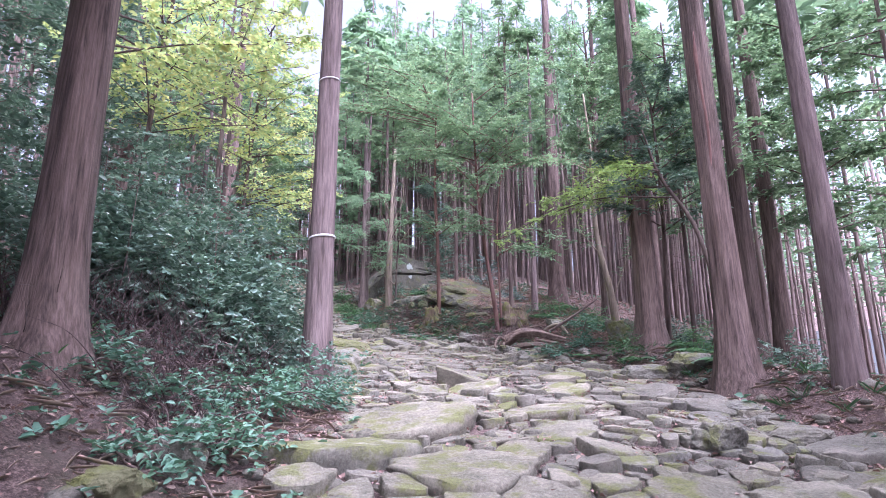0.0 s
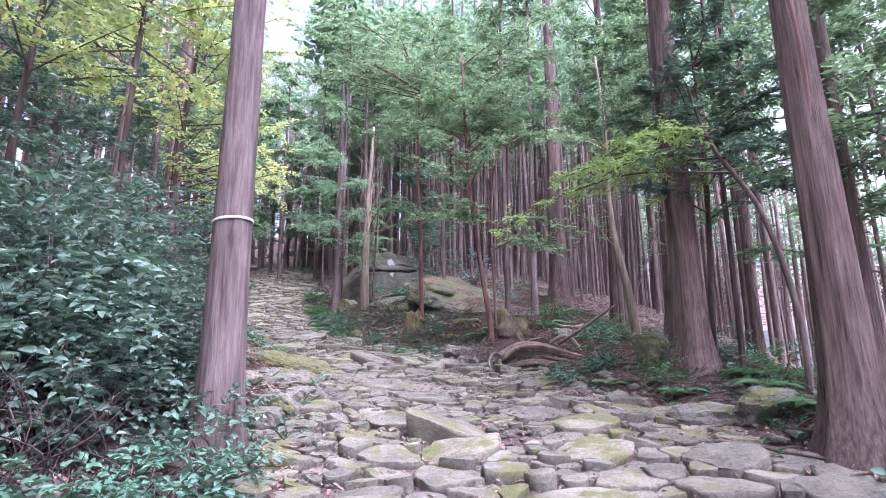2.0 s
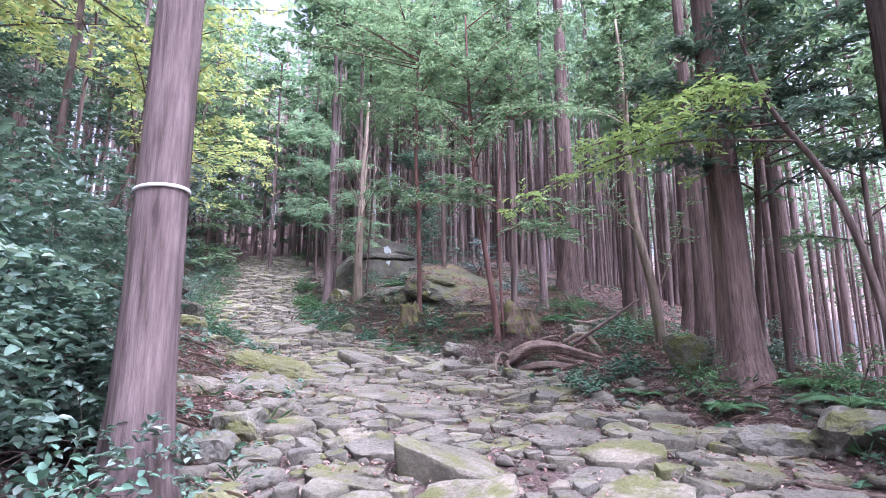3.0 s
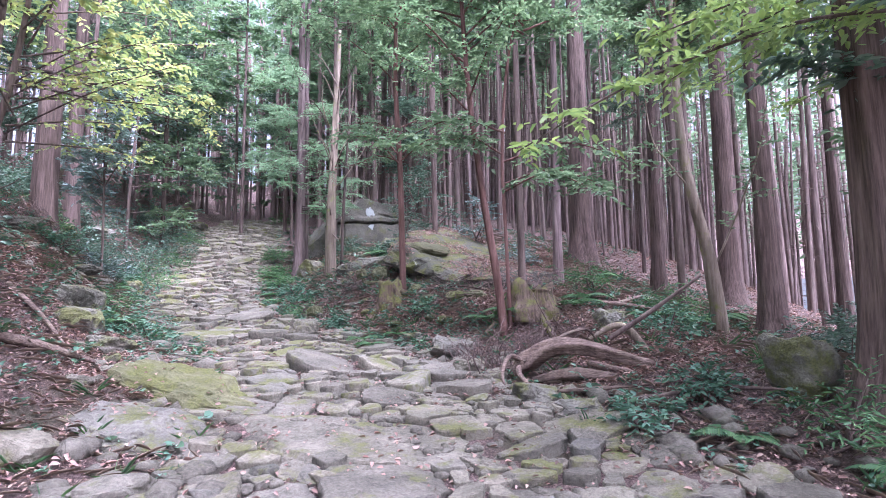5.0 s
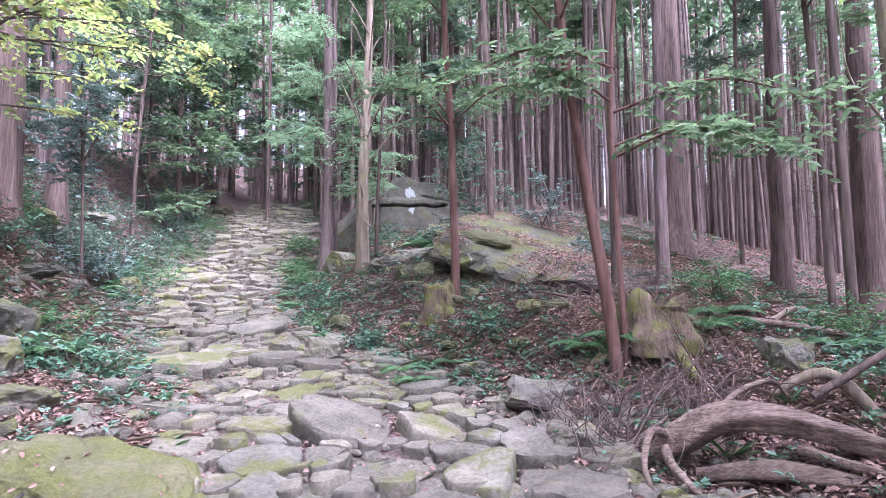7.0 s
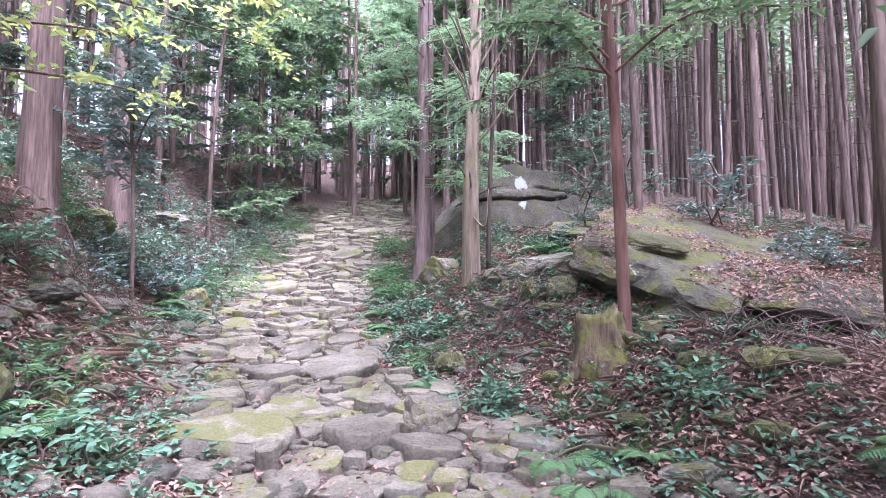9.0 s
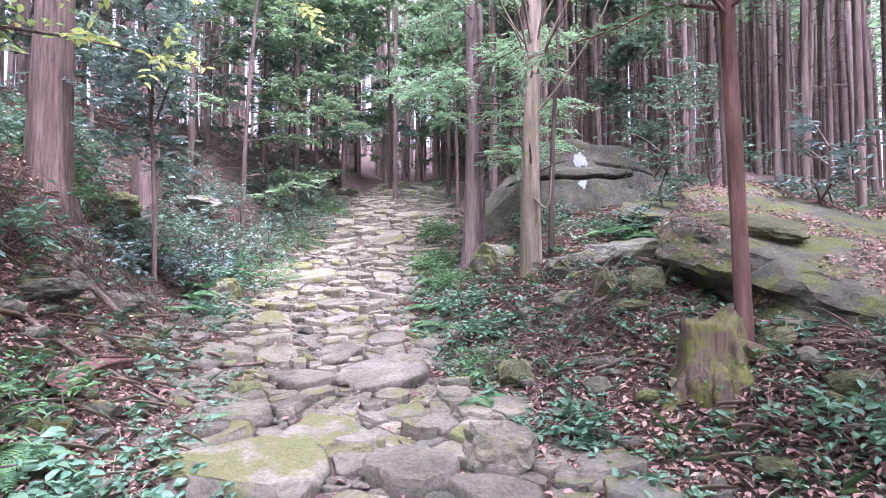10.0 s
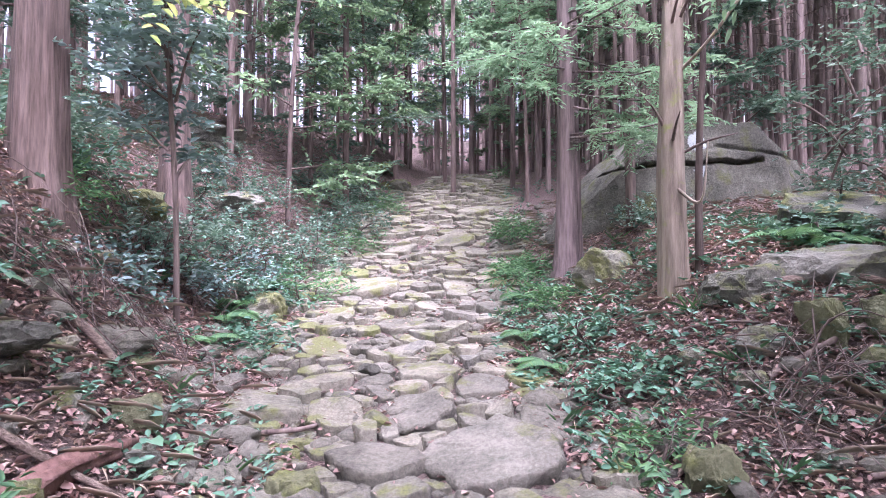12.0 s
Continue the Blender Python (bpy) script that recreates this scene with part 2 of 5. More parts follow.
class Soup:
    """Quads gathered into one mesh."""

    def __init__(self):
        self.v, self.f, self.n = [], [], 0

    def add(self, v, f):
        self.v.append(np.asarray(v, float))
        self.f.append(np.asarray(f, int) + self.n)
        self.n += len(v)
        return self

    def mesh(self, name, material):
        return fast_mesh(name, np.concatenate(self.v), np.concatenate(self.f), material)


def unit(a):
    a = np.asarray(a, float)
    return a / (np.linalg.norm(a, axis=-1, keepdims=True) + 1e-9)


def bend(points, steps):
    """A smooth line through a few points."""
    p = np.asarray(points, float)
    p = np.concatenate([[2 * p[0] - p[1]], p, [2 * p[-1] - p[-2]]])
    out = []
    for k in range(1, len(p) - 2):
        for s in np.linspace(0, 1, steps, endpoint=False):
            a, b, c, d = p[k - 1 : k + 3]
            out.append(0.5 * (2 * b + (c - a) * s + (2 * a - 5 * b + 4 * c - d) * s**2 + (3 * b - a - 3 * c + d) * s**3))
    return np.array(out + [p[-2]])


def tube(points, radii, sides=8, ridge=0.0, lobes=5, wild=0.0):
    """A tapered round along a line, with lobes and unevenness. Ends are closed to a point."""
    p = np.asarray(points, float)
    r = np.interp(np.linspace(0, 1, len(p)), np.linspace(0, 1, len(radii)), radii)
    way = unit(np.gradient(p, axis=0))
    side = unit(np.cross(way, (0.31, 0.83, 0.11) if abs(way[0][2]) > 0.5 else (0, 0, 1)))
    other = np.cross(way, side)
    a = np.linspace(0, 2 * np.pi, sides, endpoint=False)
    turn = rng.uniform(0, 6.3)
    wave = 1 + ridge * np.sin(lobes * a[None] + turn + 0.25 * np.arange(len(p))[:, None]) + 0.5 * ridge * np.sin((2 * lobes + 1) * a[None] + 2 * turn)
    wave = wave + wild * rng.standard_normal((len(p), sides))
    ring = p[:, None] + (r[:, None] * wave)[..., None] * (np.cos(a)[None, :, None] * side[:, None] + np.sin(a)[None, :, None] * other[:, None])
    v = np.concatenate([ring.reshape(-1, 3), p[:1], p[-1:]])
    i, j = np.meshgrid(np.arange(len(p) - 1), np.arange(sides), indexing="ij")
    k = (j + 1) % sides
    f = np.stack([i * sides + j, i * sides + k, (i + 1) * sides + k, (i + 1) * sides + j], -1).reshape(-1, 4)
    end = (len(p) - 1) * sides
    caps = [[end + m, end + (m + 1) % sides, end + (m + 2) % sides, len(v) - 1] for m in range(0, sides - 1, 2)]
    return v, np.concatenate([f, caps])


def leaves(base, way, face, length, width, fold=0.25):
    """Leaves of six corners each, folded along their rib."""
    base, way = np.asarray(base, float), unit(way)
    side = unit(np.cross(way, face))
    up = np.cross(side, way)
    n = len(base)
    length, width = np.broadcast_to(length, n)[:, None], np.broadcast_to(width, n)[:, None]
    lift = up * width * fold
    near, far = base + way * length * 0.3, base + way * length * 0.7 - up * length * 0.06
    tip = base + way * length - up * length * 0.2
    v = np.stack([base, near + side * width * 0.5 + lift, far + side * width * 0.42 + lift * 0.6, tip, far - side * width * 0.42 + lift * 0.6, near - side * width * 0.5 + lift], 1)
    f = np.arange(n)[:, None, None] * 6 + np.array([[0, 1, 2, 3], [0, 3, 4, 5]])[None]
    return v.reshape(-1, 3), f.reshape(-1, 4)


def sprays(centres, ways, reach, count, length, width, spread=0.9, droop=0.25, flat=0.5):
    """Leaves set along twigs: count leaves on each twig of that reach."""
    centres, ways = np.asarray(centres, float), unit(ways)
    n = len(centres)
    s = (np.arange(count)[None] + rng.uniform(0, 1, (n, count))) / count
    base = centres[:, None] + ways[:, None] * (s * np.broadcast_to(reach, n)[:, None])[..., None]
    base[..., 2] -= droop * np.broadcast_to(reach, n)[:, None] * s**2
    side = unit(np.cross(ways, (0, 0, 1)) + 1e-6)
    sign = np.where(np.arange(count) % 2, 1.0, -1.0)[None, :, None]
    way = unit(ways[:, None] * 0.6 + side[:, None] * sign * spread + rng.normal(0, 0.3, (n, count, 3)) * (1, 1, 0.7))
    face = unit(np.array([0, 0, 1.0]) + rng.normal(0, flat, (n, count, 3)))
    size = rng.uniform(0.6, 1.15, n * count)
    return leaves(base.reshape(-1, 3), way.reshape(-1, 3), face.reshape(-1, 3), length * size, width * size)


def on_ground(x, y):
    return float(height(x, y))


def rock_mesh(name, material, sx, sy, sz, seed, level=3, flat=0.5, rough=0.16, cuts=7, layers=0.0):
    """A stone: a ball cut by planes, flattened above and below, and roughened."""
    local = np.random.default_rng(seed)
    bm = bmesh.new()
    bmesh.ops.create_icosphere(bm, subdivisions=level, radius=1.0)
    planes = [(unit(local.normal(0, 1, 3) * (1, 1, 0.6)), local.uniform(0.62, 0.9)) for _ in range(cuts)] + [(np.array([local.normal(0, 0.12), local.normal(0, 0.12), 1.0]), flat)]
    off = Vector(local.uniform(-50, 50, 3))
    for v in bm.verts:
        p = np.array(v.co)
        for normal, d in planes:
            over = p @ normal - d
            if over > 0:
                p = p - normal * over * 0.9
        q = Vector(p)
        k = 1 + rough * noise.noise(q * 1.7 + off) + rough * 0.5 * noise.noise(q * 4.5 + off) + rough * 0.22 * noise.noise(q * 11 + off)
        v.co = Vector((q.x * sx * k, q.y * sy * k, q.z * sz * k))
        if layers:
            step = 0.16 + 0.05 * noise.noise(v.co * 0.9 + off)
            beds = (v.co.z + 0.12 * noise.noise(v.co * 0.7)) / step
            v.co.xy *= 1 + layers * (math.floor(beds) % 2 + 0.6 * noise.noise(Vector((0, 0, math.floor(beds) * 3.7)) + off))
    me = bpy.data.meshes.new(name)
    bm.to_mesh(me)
    bm.free()
    me.materials.append(material)
    return me


def rock(name, label, x, y, z, sx, sy, sz, seed, material=None, turn=0.0, tilt=(0, 0), level=3, flat=0.5, rough=0.16, group="", cuts=7, layers=0.0):
    ob = new(name, rock_mesh(name, material or MOSSY, sx, sy, sz, seed, level, flat, rough, cuts, layers))
    ob.matrix_world = pose(x, y, z, tilt[0], tilt[1], turn)
    return tagged(ob, label, "rock", group)


# ---- ground ----
def ground():
    """One sheet that is fine near the path and coarse towards the horizon."""
    xs = np.concatenate([-np.geomspace(900, 14, 22), np.arange(-13, 13.01, 0.16), np.geomspace(14, 900, 22)])
    ys = np.concatenate([-np.geomspace(900, 7, 20), np.arange(-6, 32.01, 0.17), np.geomspace(33, 900, 24)])
    gx, gy = np.meshgrid(xs, ys, indexing="ij")
    z = height(gx, gy)
    local = np.random.default_rng(3)
    near = (np.abs(gx) < 13) & (gy > -6) & (gy < 32)
    z = z + near * local.normal(0, 0.012, z.shape)
    v = np.stack([gx, gy, z], -1).reshape(-1, 3)
    i, j = np.meshgrid(np.arange(len(xs) - 1), np.arange(len(ys) - 1), indexing="ij")
    k = i * len(ys) + j
    f = np.stack([k, k + len(ys), k + len(ys) + 1, k + 1], -1).reshape(-1, 4)
    ob = new("ground", soften(fast_mesh("ground", v, f, SOIL)))
    tagged(ob, "brown forest soil on a slope under fallen leaves", "ground", kind="structure")


ground()


def haze_glow():
    """A glowing backdrop for the pale open distance past the wooded slope to the east."""
    m = bpy.data.materials.new("haze_glow")
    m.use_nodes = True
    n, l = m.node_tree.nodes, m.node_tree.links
    # emission stands in for bright haze and sky between the trunks
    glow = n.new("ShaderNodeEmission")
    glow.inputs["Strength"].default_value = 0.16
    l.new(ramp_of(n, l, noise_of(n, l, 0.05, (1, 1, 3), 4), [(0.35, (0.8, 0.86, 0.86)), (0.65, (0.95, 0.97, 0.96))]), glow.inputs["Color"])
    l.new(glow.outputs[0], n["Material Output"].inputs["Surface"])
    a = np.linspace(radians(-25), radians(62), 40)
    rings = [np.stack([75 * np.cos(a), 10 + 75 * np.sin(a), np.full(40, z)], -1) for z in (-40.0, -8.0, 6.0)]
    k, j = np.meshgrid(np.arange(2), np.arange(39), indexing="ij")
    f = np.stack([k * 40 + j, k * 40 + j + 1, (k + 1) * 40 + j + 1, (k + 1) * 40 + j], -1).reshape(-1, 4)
    tagged(new("backdrop", fast_mesh("backdrop", np.concatenate(rings), f, m)), "glowing backdrop for the pale hazy distance beyond the wooded slope", "distance", kind="structure")


haze_glow()


# ---- trees ----
def trunk_line(x, y, top, lean=(0, 0), sway=0.05, steps=40):
    z0 = on_ground(x, y) - 0.9
    t = np.linspace(0, 1, steps) ** 1.5
    a, b = rng.uniform(0, 6.3, 2)
    z = z0 + t * (top - z0)
    return np.stack([x + (z - z0) * lean[0] + sway * np.sin(3 * t + a), y + (z - z0) * lean[1] + sway * np.sin(2.5 * t + b), z], -1) - [sway * np.sin(a), sway * np.sin(b), 0]


def conifer(x, y, r, top, bark=None, lean=(0, 0), label="", flare=1.7, crown_from=9.0, name="cedar_tree", ridge=0.05, sides=22, sway=0.05, crown_leaves=80, group=""):
    """A tall conifer: a fluted trunk with a root flare and a crown high up."""
    z0 = on_ground(x, y)
    tree = empty(name, x, y, z0, label=label, category="tree", group=group)
    line = trunk_line(x, y, top, lean, sway)
    h = (line[:, 2] - line[0, 2]) / (top - line[0, 2])
    up = np.maximum(line[:, 2] - z0, -0.25)
    radii = r * (1 - 0.75 * h) * (1 + (flare - 1) * np.exp(-up / 0.38))
    soup = Soup().add(*tube(line, radii, sides, ridge, 6, 0.012))
    trunk = part("trunk", soften(soup.mesh("trunk", bark or CEDAR)), tree)
    n = crown_leaves
    s = rng.uniform(0, 1, n)
    z = crown_from + z0 + s * (top - crown_from - z0)
    a = rng.uniform(0, 6.3, n)
    out = unit(np.stack([np.cos(a), np.sin(a), -0.25 + 0 * a], -1))
    at_x = np.interp(z, line[:, 2], line[:, 0])
    at_y = np.interp(z, line[:, 2], line[:, 1])
    reach = (1.0 - 0.7 * s) * 2.0 * rng.uniform(0.5, 1, n)
    start = np.stack([at_x, at_y, z], -1) + out * reach[:, None] * 0.35
    crown = Soup().add(*sprays(start, out, reach * 0.8, 9, 0.42, 0.16, 0.8, 0.3))
    part("crown", crown.mesh("crown", HINOKI), tree)
    for p in (trunk, tree.children[-1]):
        p.matrix_parent_inverse = Matrix.Translation(tree.location).inverted()
    return tree, line


def adopt(tree):
    """Parts were laid out in the world: keep them there."""
    for p in tree.children:
        p.matrix_parent_inverse = Matrix.Translation(tree.location).inverted()


cedar_label = "tall straight cedar with fibrous reddish-brown bark"
# crowns of the nearest five made denser, mostly unseen, to shade the start
conifer(-2.72, 4.5, 0.21, 17, label="cedar with a wide root flare beside leaf litter", crown_leaves=260, crown_from=7.0, flare=1.6, ridge=0.07)
band_tree, band_line = conifer(-1.03, 7.15, 0.185, 17, CYPRESS, crown_leaves=260, crown_from=7.5, label="smooth pinkish cypress with a white tape band round it", flare=1.5, ridge=0.02)
for z, tall in ((3.2, 0.012), (5.45, 0.008)):
    bx, by = np.interp(z, band_line[:, 2], band_line[:, 0]), np.interp(z, band_line[:, 2], band_line[:, 1])
    a = np.linspace(0, 2 * np.pi, 33)[:-1]
    r = np.interp(z, band_line[:, 2], 0.185 * (1 - 0.75 * (band_line[:, 2] + 0.3) / 17)) + 0.014
    v = np.concatenate([np.stack([bx + (r + o) * np.cos(a), by + (r + o) * np.sin(a), z + h + 0.02 * np.sin(a + 2)], -1) for o, h in ((0, -tall), (0.004, -tall * 0.8), (0.004, tall * 0.8), (0, tall))])
    k, j = np.meshgrid(np.arange(3), np.arange(32), indexing="ij")
    f = np.stack([k * 32 + j, k * 32 + (j + 1) % 32, (k + 1) * 32 + (j + 1) % 32, (k + 1) * 32 + j], -1).reshape(-1, 4)
    part("band", soften(fast_mesh("band", v, f, WHITE)), band_tree, "white tape band")
adopt(band_tree)
scarred, scarred_line = conifer(4.3, 6.75, 0.2, 17, crown_leaves=260, crown_from=7.5, label="cedar with a long dark scar in its shaggy bark", flare=1.6, ridge=0.10, lean=(-0.01, 0))
conifer(4.8, 5.6, 0.14, 16, CYPRESS, lean=(-0.03, 0), crown_leaves=240, crown_from=7.0, label="slender pinkish cypress leaning over undergrowth", flare=1.3, ridge=0.03)
conifer(4.45, 9.45, 0.20, 17, crown_leaves=200, crown_from=8.0, label="cedar with deeply grooved bark beside a mossy rock", flare=1.8, ridge=0.11)
conifer(5.6, 8.3, 0.16, 17, label=cedar_label, crown_from=11)
conifer(6.6, 9.0, 0.15, 17, label=cedar_label, crown_from=11)
conifer(6.3, 13.2, 0.155, 17, label=cedar_label, ridge=0.08)
conifer(5.45, 18.4, 0.29, 18, label="thick cedar with smooth pinkish bark on the mound", flare=1.5)
conifer(6.65, 17.1, 0.14, 17, label=cedar_label)
conifer(3.85, 15.3, 0.09, 12, CYPRESS, label="thin cypress beside a rotten stump", flare=1.3)
conifer(8.6, 17.6, 0.25, 18, label="thick dark cedar at the edge of the mound", flare=1.6)
conifer(8.2, 13.4, 0.11, 15, label=cedar_label)
conifer(9.4, 15.4, 0.11, 15, label=cedar_label)
conifer(-5.0, 15.65, 0.195, 17, label="cedar with peeling strips of bark on the bank", flare=1.2, ridge=0.08)
conifer(-5.85, 18.0, 0.17, 17, label="dark cedar on the bank behind a silvery shrub", flare=1.5, ridge=0.06)
conifer(-7.0, 19.2, 0.11, 14, CYPRESS, label="thin pale cypress on the bank", flare=1.3)
conifer(-8.4, 16.5, 0.2, 17, label=cedar_label)
purplish = conifer(-1.28, 19.2, 0.125, 15, CYPRESS, label="purplish young cypress at the path's edge", flare=1.5, ridge=0.03)
conifer(-1.16, 19.4, 0.085, 14, CYPRESS, label="thin young cypress close behind another trunk", flare=1.3, ridge=0.03)


facing = unit(np.array([-0.5, -0.86, 0]))
scar = [np.array([np.interp(z, scarred_line[:, 2], scarred_line[:, 0]), np.interp(z, scarred_line[:, 2], scarred_line[:, 1]), z]) + facing * (0.19 * (1 - 0.75 * z / 17)) + (0.02 * math.sin(3 * z), 0, 0) for z in (3.9, 4.3, 4.8, 5.3, 5.8, 6.2)]
part("scar", soften(Soup().add(*tube(bend(scar, 5), [0.006, 0.022, 0.03, 0.022, 0.03, 0.008], 8, 0.15)).mesh("scar", RED_BARK)), scarred, "dark scar in the bark")
adopt(scarred)


def plantation():
    """The straight thin trunks of a planted wood, with dead twigs and high crowns."""
    kinds = []
    for k, (r, top) in enumerate(((0.07, 13), (0.095, 15), (0.06, 12), (0.115, 16), (0.08, 14))):
        tree = new("plantation_tree")
        tagged(tree, "thin straight plantation conifer with dead lower twigs", "tree", "planted wood behind the path")
        line = np.stack([0.05 * np.sin(np.linspace(0, 4, 10) + k), 0.05 * np.cos(np.linspace(0, 3, 10) + k), np.linspace(-0.3, top, 10)], -1)
        part("trunk", soften(Soup().add(*tube(line, [r * 1.25, r, r * 0.8, r * 0.6, r * 0.3], 9, 0.03, 4)).mesh("trunk", FAR_BARK)), tree)
        twigs = Soup()
        for _ in range(34):
            z, a, d = rng.uniform(1.5, 8), rng.uniform(0, 6.3), rng.uniform(0.4, 1.3)
            p = np.array([0, 0, z])
            q = p + d * np.array([math.cos(a), math.sin(a), rng.uniform(-0.25, 0.3)])
            twigs.add(*tube([p, (p + q) / 2 + (0, 0, 0.05), q], [0.014, 0.009, 0.004], 3))
        tagged(part("dead_twig", twigs.mesh("dead_twig", TWIG), tree), kind="stuff")
        n = 34
        s, a = rng.uniform(0, 1, n), rng.uniform(0, 6.3, n)
        out = unit(np.stack([np.cos(a), np.sin(a), -0.2 + 0 * a], -1))
        reach = (1.15 - 0.8 * s) * 1.7
        start = np.stack([0 * a, 0 * a, 0.66 * top + s * 0.34 * top], -1) + out * reach[:, None] * 0.3
        part("crown", Soup().add(*sprays(start, out, reach * 0.8, 7, 0.42, 0.17, 0.8, 0.3)).mesh("crown", HINOKI), tree)
        kinds.append(tree)
    spots = []
    local = np.random.default_rng(21)
    for _ in range(9000):
        x, y = local.uniform(-26, 32), local.uniform(4, 60)
        c, w = float(along(KC, y)), float(along(KW, y))
        if y < 22 and -9 < x < 9.8 or y < 32 and c - w - 1.5 < x < c + w + 0.8 or (y < 24 and x > 9.0 and local.random() > 0.3) or (x < -9 and local.random() > 0.5):
            continue
        if x > 12 and y < 30 and local.random() > 0.6:
            continue
        if x > 0.7 + 0.5 * (y - 8) and local.random() > 0.65:
            continue
        if -3 < x < 3 and y < 23.5:
            continue
        near = 0.8 if x > -5 and y > 22 else 1.3
        if all((x - a) ** 2 + (y - b) ** 2 > near**2 for a, b in spots):
            spots.append((x, y))
    # unseen trees round the start, added to shade the near path
    behind = []
    for _ in range(900):
        x, y = local.uniform(-14, 15), local.uniform(-14, 3.2)
        if (abs(x - 1.2) > 3.4 or y < -7) and all((x - a) ** 2 + (y - b) ** 2 > 4.0 for a, b in behind) and not (y > -1.5 and abs(x - 1) < 4.2):
            behind.append((x, y))
    spots.sort(key=lambda p: (p[0] - 0) ** 2 + (p[1] - 8) ** 2)
    far = Soup()
    for x, y in spots[240:]:
        z, r = on_ground(x, y), local.uniform(0.05, 0.12)
        line = np.array([[x, y, z - 0.3], [x + local.normal(0, 0.1), y, z + 6], [x + local.normal(0, 0.2), y, z + 13]])
        far.add(*tube(line, [r * 1.2, r, r * 0.5], 6))
        for _ in range(9):
            p = np.array([x, y, z + local.uniform(1.5, 10)])
            a, d = local.uniform(0, 6.3), local.uniform(0.5, 1.4)
            far.add(*tube([p, p + d * np.array([math.cos(a), math.sin(a), local.uniform(-0.2, 0.3)])], [0.016, 0.006], 3))
    canopy = Soup()
    for x, y in spots[240:] + [p for p in spots[:240] if p[1] > 25]:
        n = 6
        a, up = local.uniform(0, 6.3, n), on_ground(x, y) + local.uniform(7.5, 13.5, n)
        out = unit(np.stack([np.cos(a), np.sin(a), -0.2 + 0 * a], -1))
        canopy.add(*sprays(np.stack([x + 0 * a, y + 0 * a, up], -1) + out * 0.3, out, local.uniform(0.9, 1.7, n), 7, 0.5, 0.2, 0.8, 0.3))
    tagged(new("far_canopy", canopy.mesh("far_canopy", HINOKI)), "high feathery crowns of the far plantation", "trees", kind="stuff")
    tagged(new("far_woods", far.mesh("far_woods", FAR_BARK)), "dense far plantation of thin brown conifer trunks", "trees", kind="stuff")
    for k, (x, y) in enumerate(spots[:240] + behind[:58]):
        thin = local.uniform(0.55, 0.8) if x > 6.5 else local.uniform(0.7, 1.05)
        m = pose(x, y, on_ground(x, y), local.normal(0, 1.2), local.normal(0, 1.2), local.uniform(0, 360)) @ Matrix.Diagonal((thin, thin, 1, 1))
        if k < 5:
            kinds[k].matrix_basis = m
        else:
            copy_thing(kinds[k % 5], m)


plantation()


# ---- rocks ----
def great_boulder():
    """The domed boulder with its open crack, split off slabs and lichen."""
    bm = bmesh.new()
    bmesh.ops.create_icosphere(bm, subdivisions=7, radius=1.0)
    planes = [(Vector(n).normalized(), d) for n, d in (((0.10, 0.0, 1.0), 0.80), ((-0.72, -0.15, 0.66), 0.74), ((0.62, -0.1, 0.78), 0.84), ((0.05, -1.0, 0.16), 0.62), ((-0.7, -0.75, 0.12), 0.74), ((0.75, -0.7, 0.2), 0.8), ((0.0, 0.9, 0.5), 0.8))]
    for v in bm.verts:
        p = v.co.copy()
        for normal, d in planes:
            over = p.dot(normal) - d
            if over > 0:
                p -= normal * over * 0.97
        k = 1 + 0.05 * noise.noise(p * 1.4 + Vector((3, 9, 1))) + 0.025 * noise.noise(p * 4 + Vector((1, 5, 2))) + 0.012 * noise.noise(p * 12) + 0.006 * noise.noise(p * 30)
        q = Vector((p.x * 2.0 * k, p.y * 1.2 * k, p.z * 1.95 * k))
        if q.y < 0.2:
            crack = 0.96 + 0.04 * q.x + 0.04 * noise.noise(Vector((q.x * 3, 0.3, 0)))
            gap = abs(q.z - crack)
            if q.x < 0.75 and gap < 0.026:
                q.y += 0.2 * (1 - gap / 0.026)
            elif q.x < 0.75 and crack < q.z < crack + 0.16:
                q.y -= 0.035
            low = 0.28 - 0.28 * (q.x - 0.6)
            if 0.45 < q.x < 1.3 and abs(q.z - low) < 0.018:
                q.y += 0.07
            high = 1.22 - 0.16 * q.x
            if 0.1 < q.x < 1.2 and abs(q.z - high) < 0.016:
                q.y += 0.05
        v.co = q
    me = bpy.data.meshes.new("boulder")
    bm.to_mesh(me)
    bm.free()
    m = BOULDER.copy()
    m.name = "lichen_boulder"
    n, l = m.node_tree.nodes, m.node_tree.links
    b = n["Principled BSDF"]
    tone = b.inputs["Base Color"].links[0].from_socket
    flat = n.new("ShaderNodeVectorMath")
    flat.operation = "MULTIPLY"
    l.new(n.new("ShaderNodeNewGeometry").outputs["Position"], flat.inputs[0])
    flat.inputs[1].default_value = (1, 0, 1)
    where = flat.outputs["Vector"]
    for place, size in (((0.36, 0, 5.3), 0.075), ((0.41, 0, 4.9), 0.025), ((1.05, 0, 4.2), 0.02)):
        d = n.new("ShaderNodeVectorMath")
        d.operation = "DISTANCE"
        l.new(where, d.inputs[0])
        d.inputs[1].default_value = place
        edge = maths(n, l, "ADD", d.outputs["Value"], maths(n, l, "MULTIPLY", noise_of(n, l, 9, detail=3), 0.22))
        inside = maths(n, l, "MULTIPLY", maths(n, l, "SUBTRACT", size + 0.16, edge), 40, True)
        tone = mix_of(n, l, inside, tone, (0.4, 0.43, 0.42))
    l.new(tone, b.inputs["Base Color"])
    me.materials.append(m)
    ob = new("boulder", soften(me))
    ob.matrix_world = pose(0.35, 21.0, 4.05, 0, 0, 12)
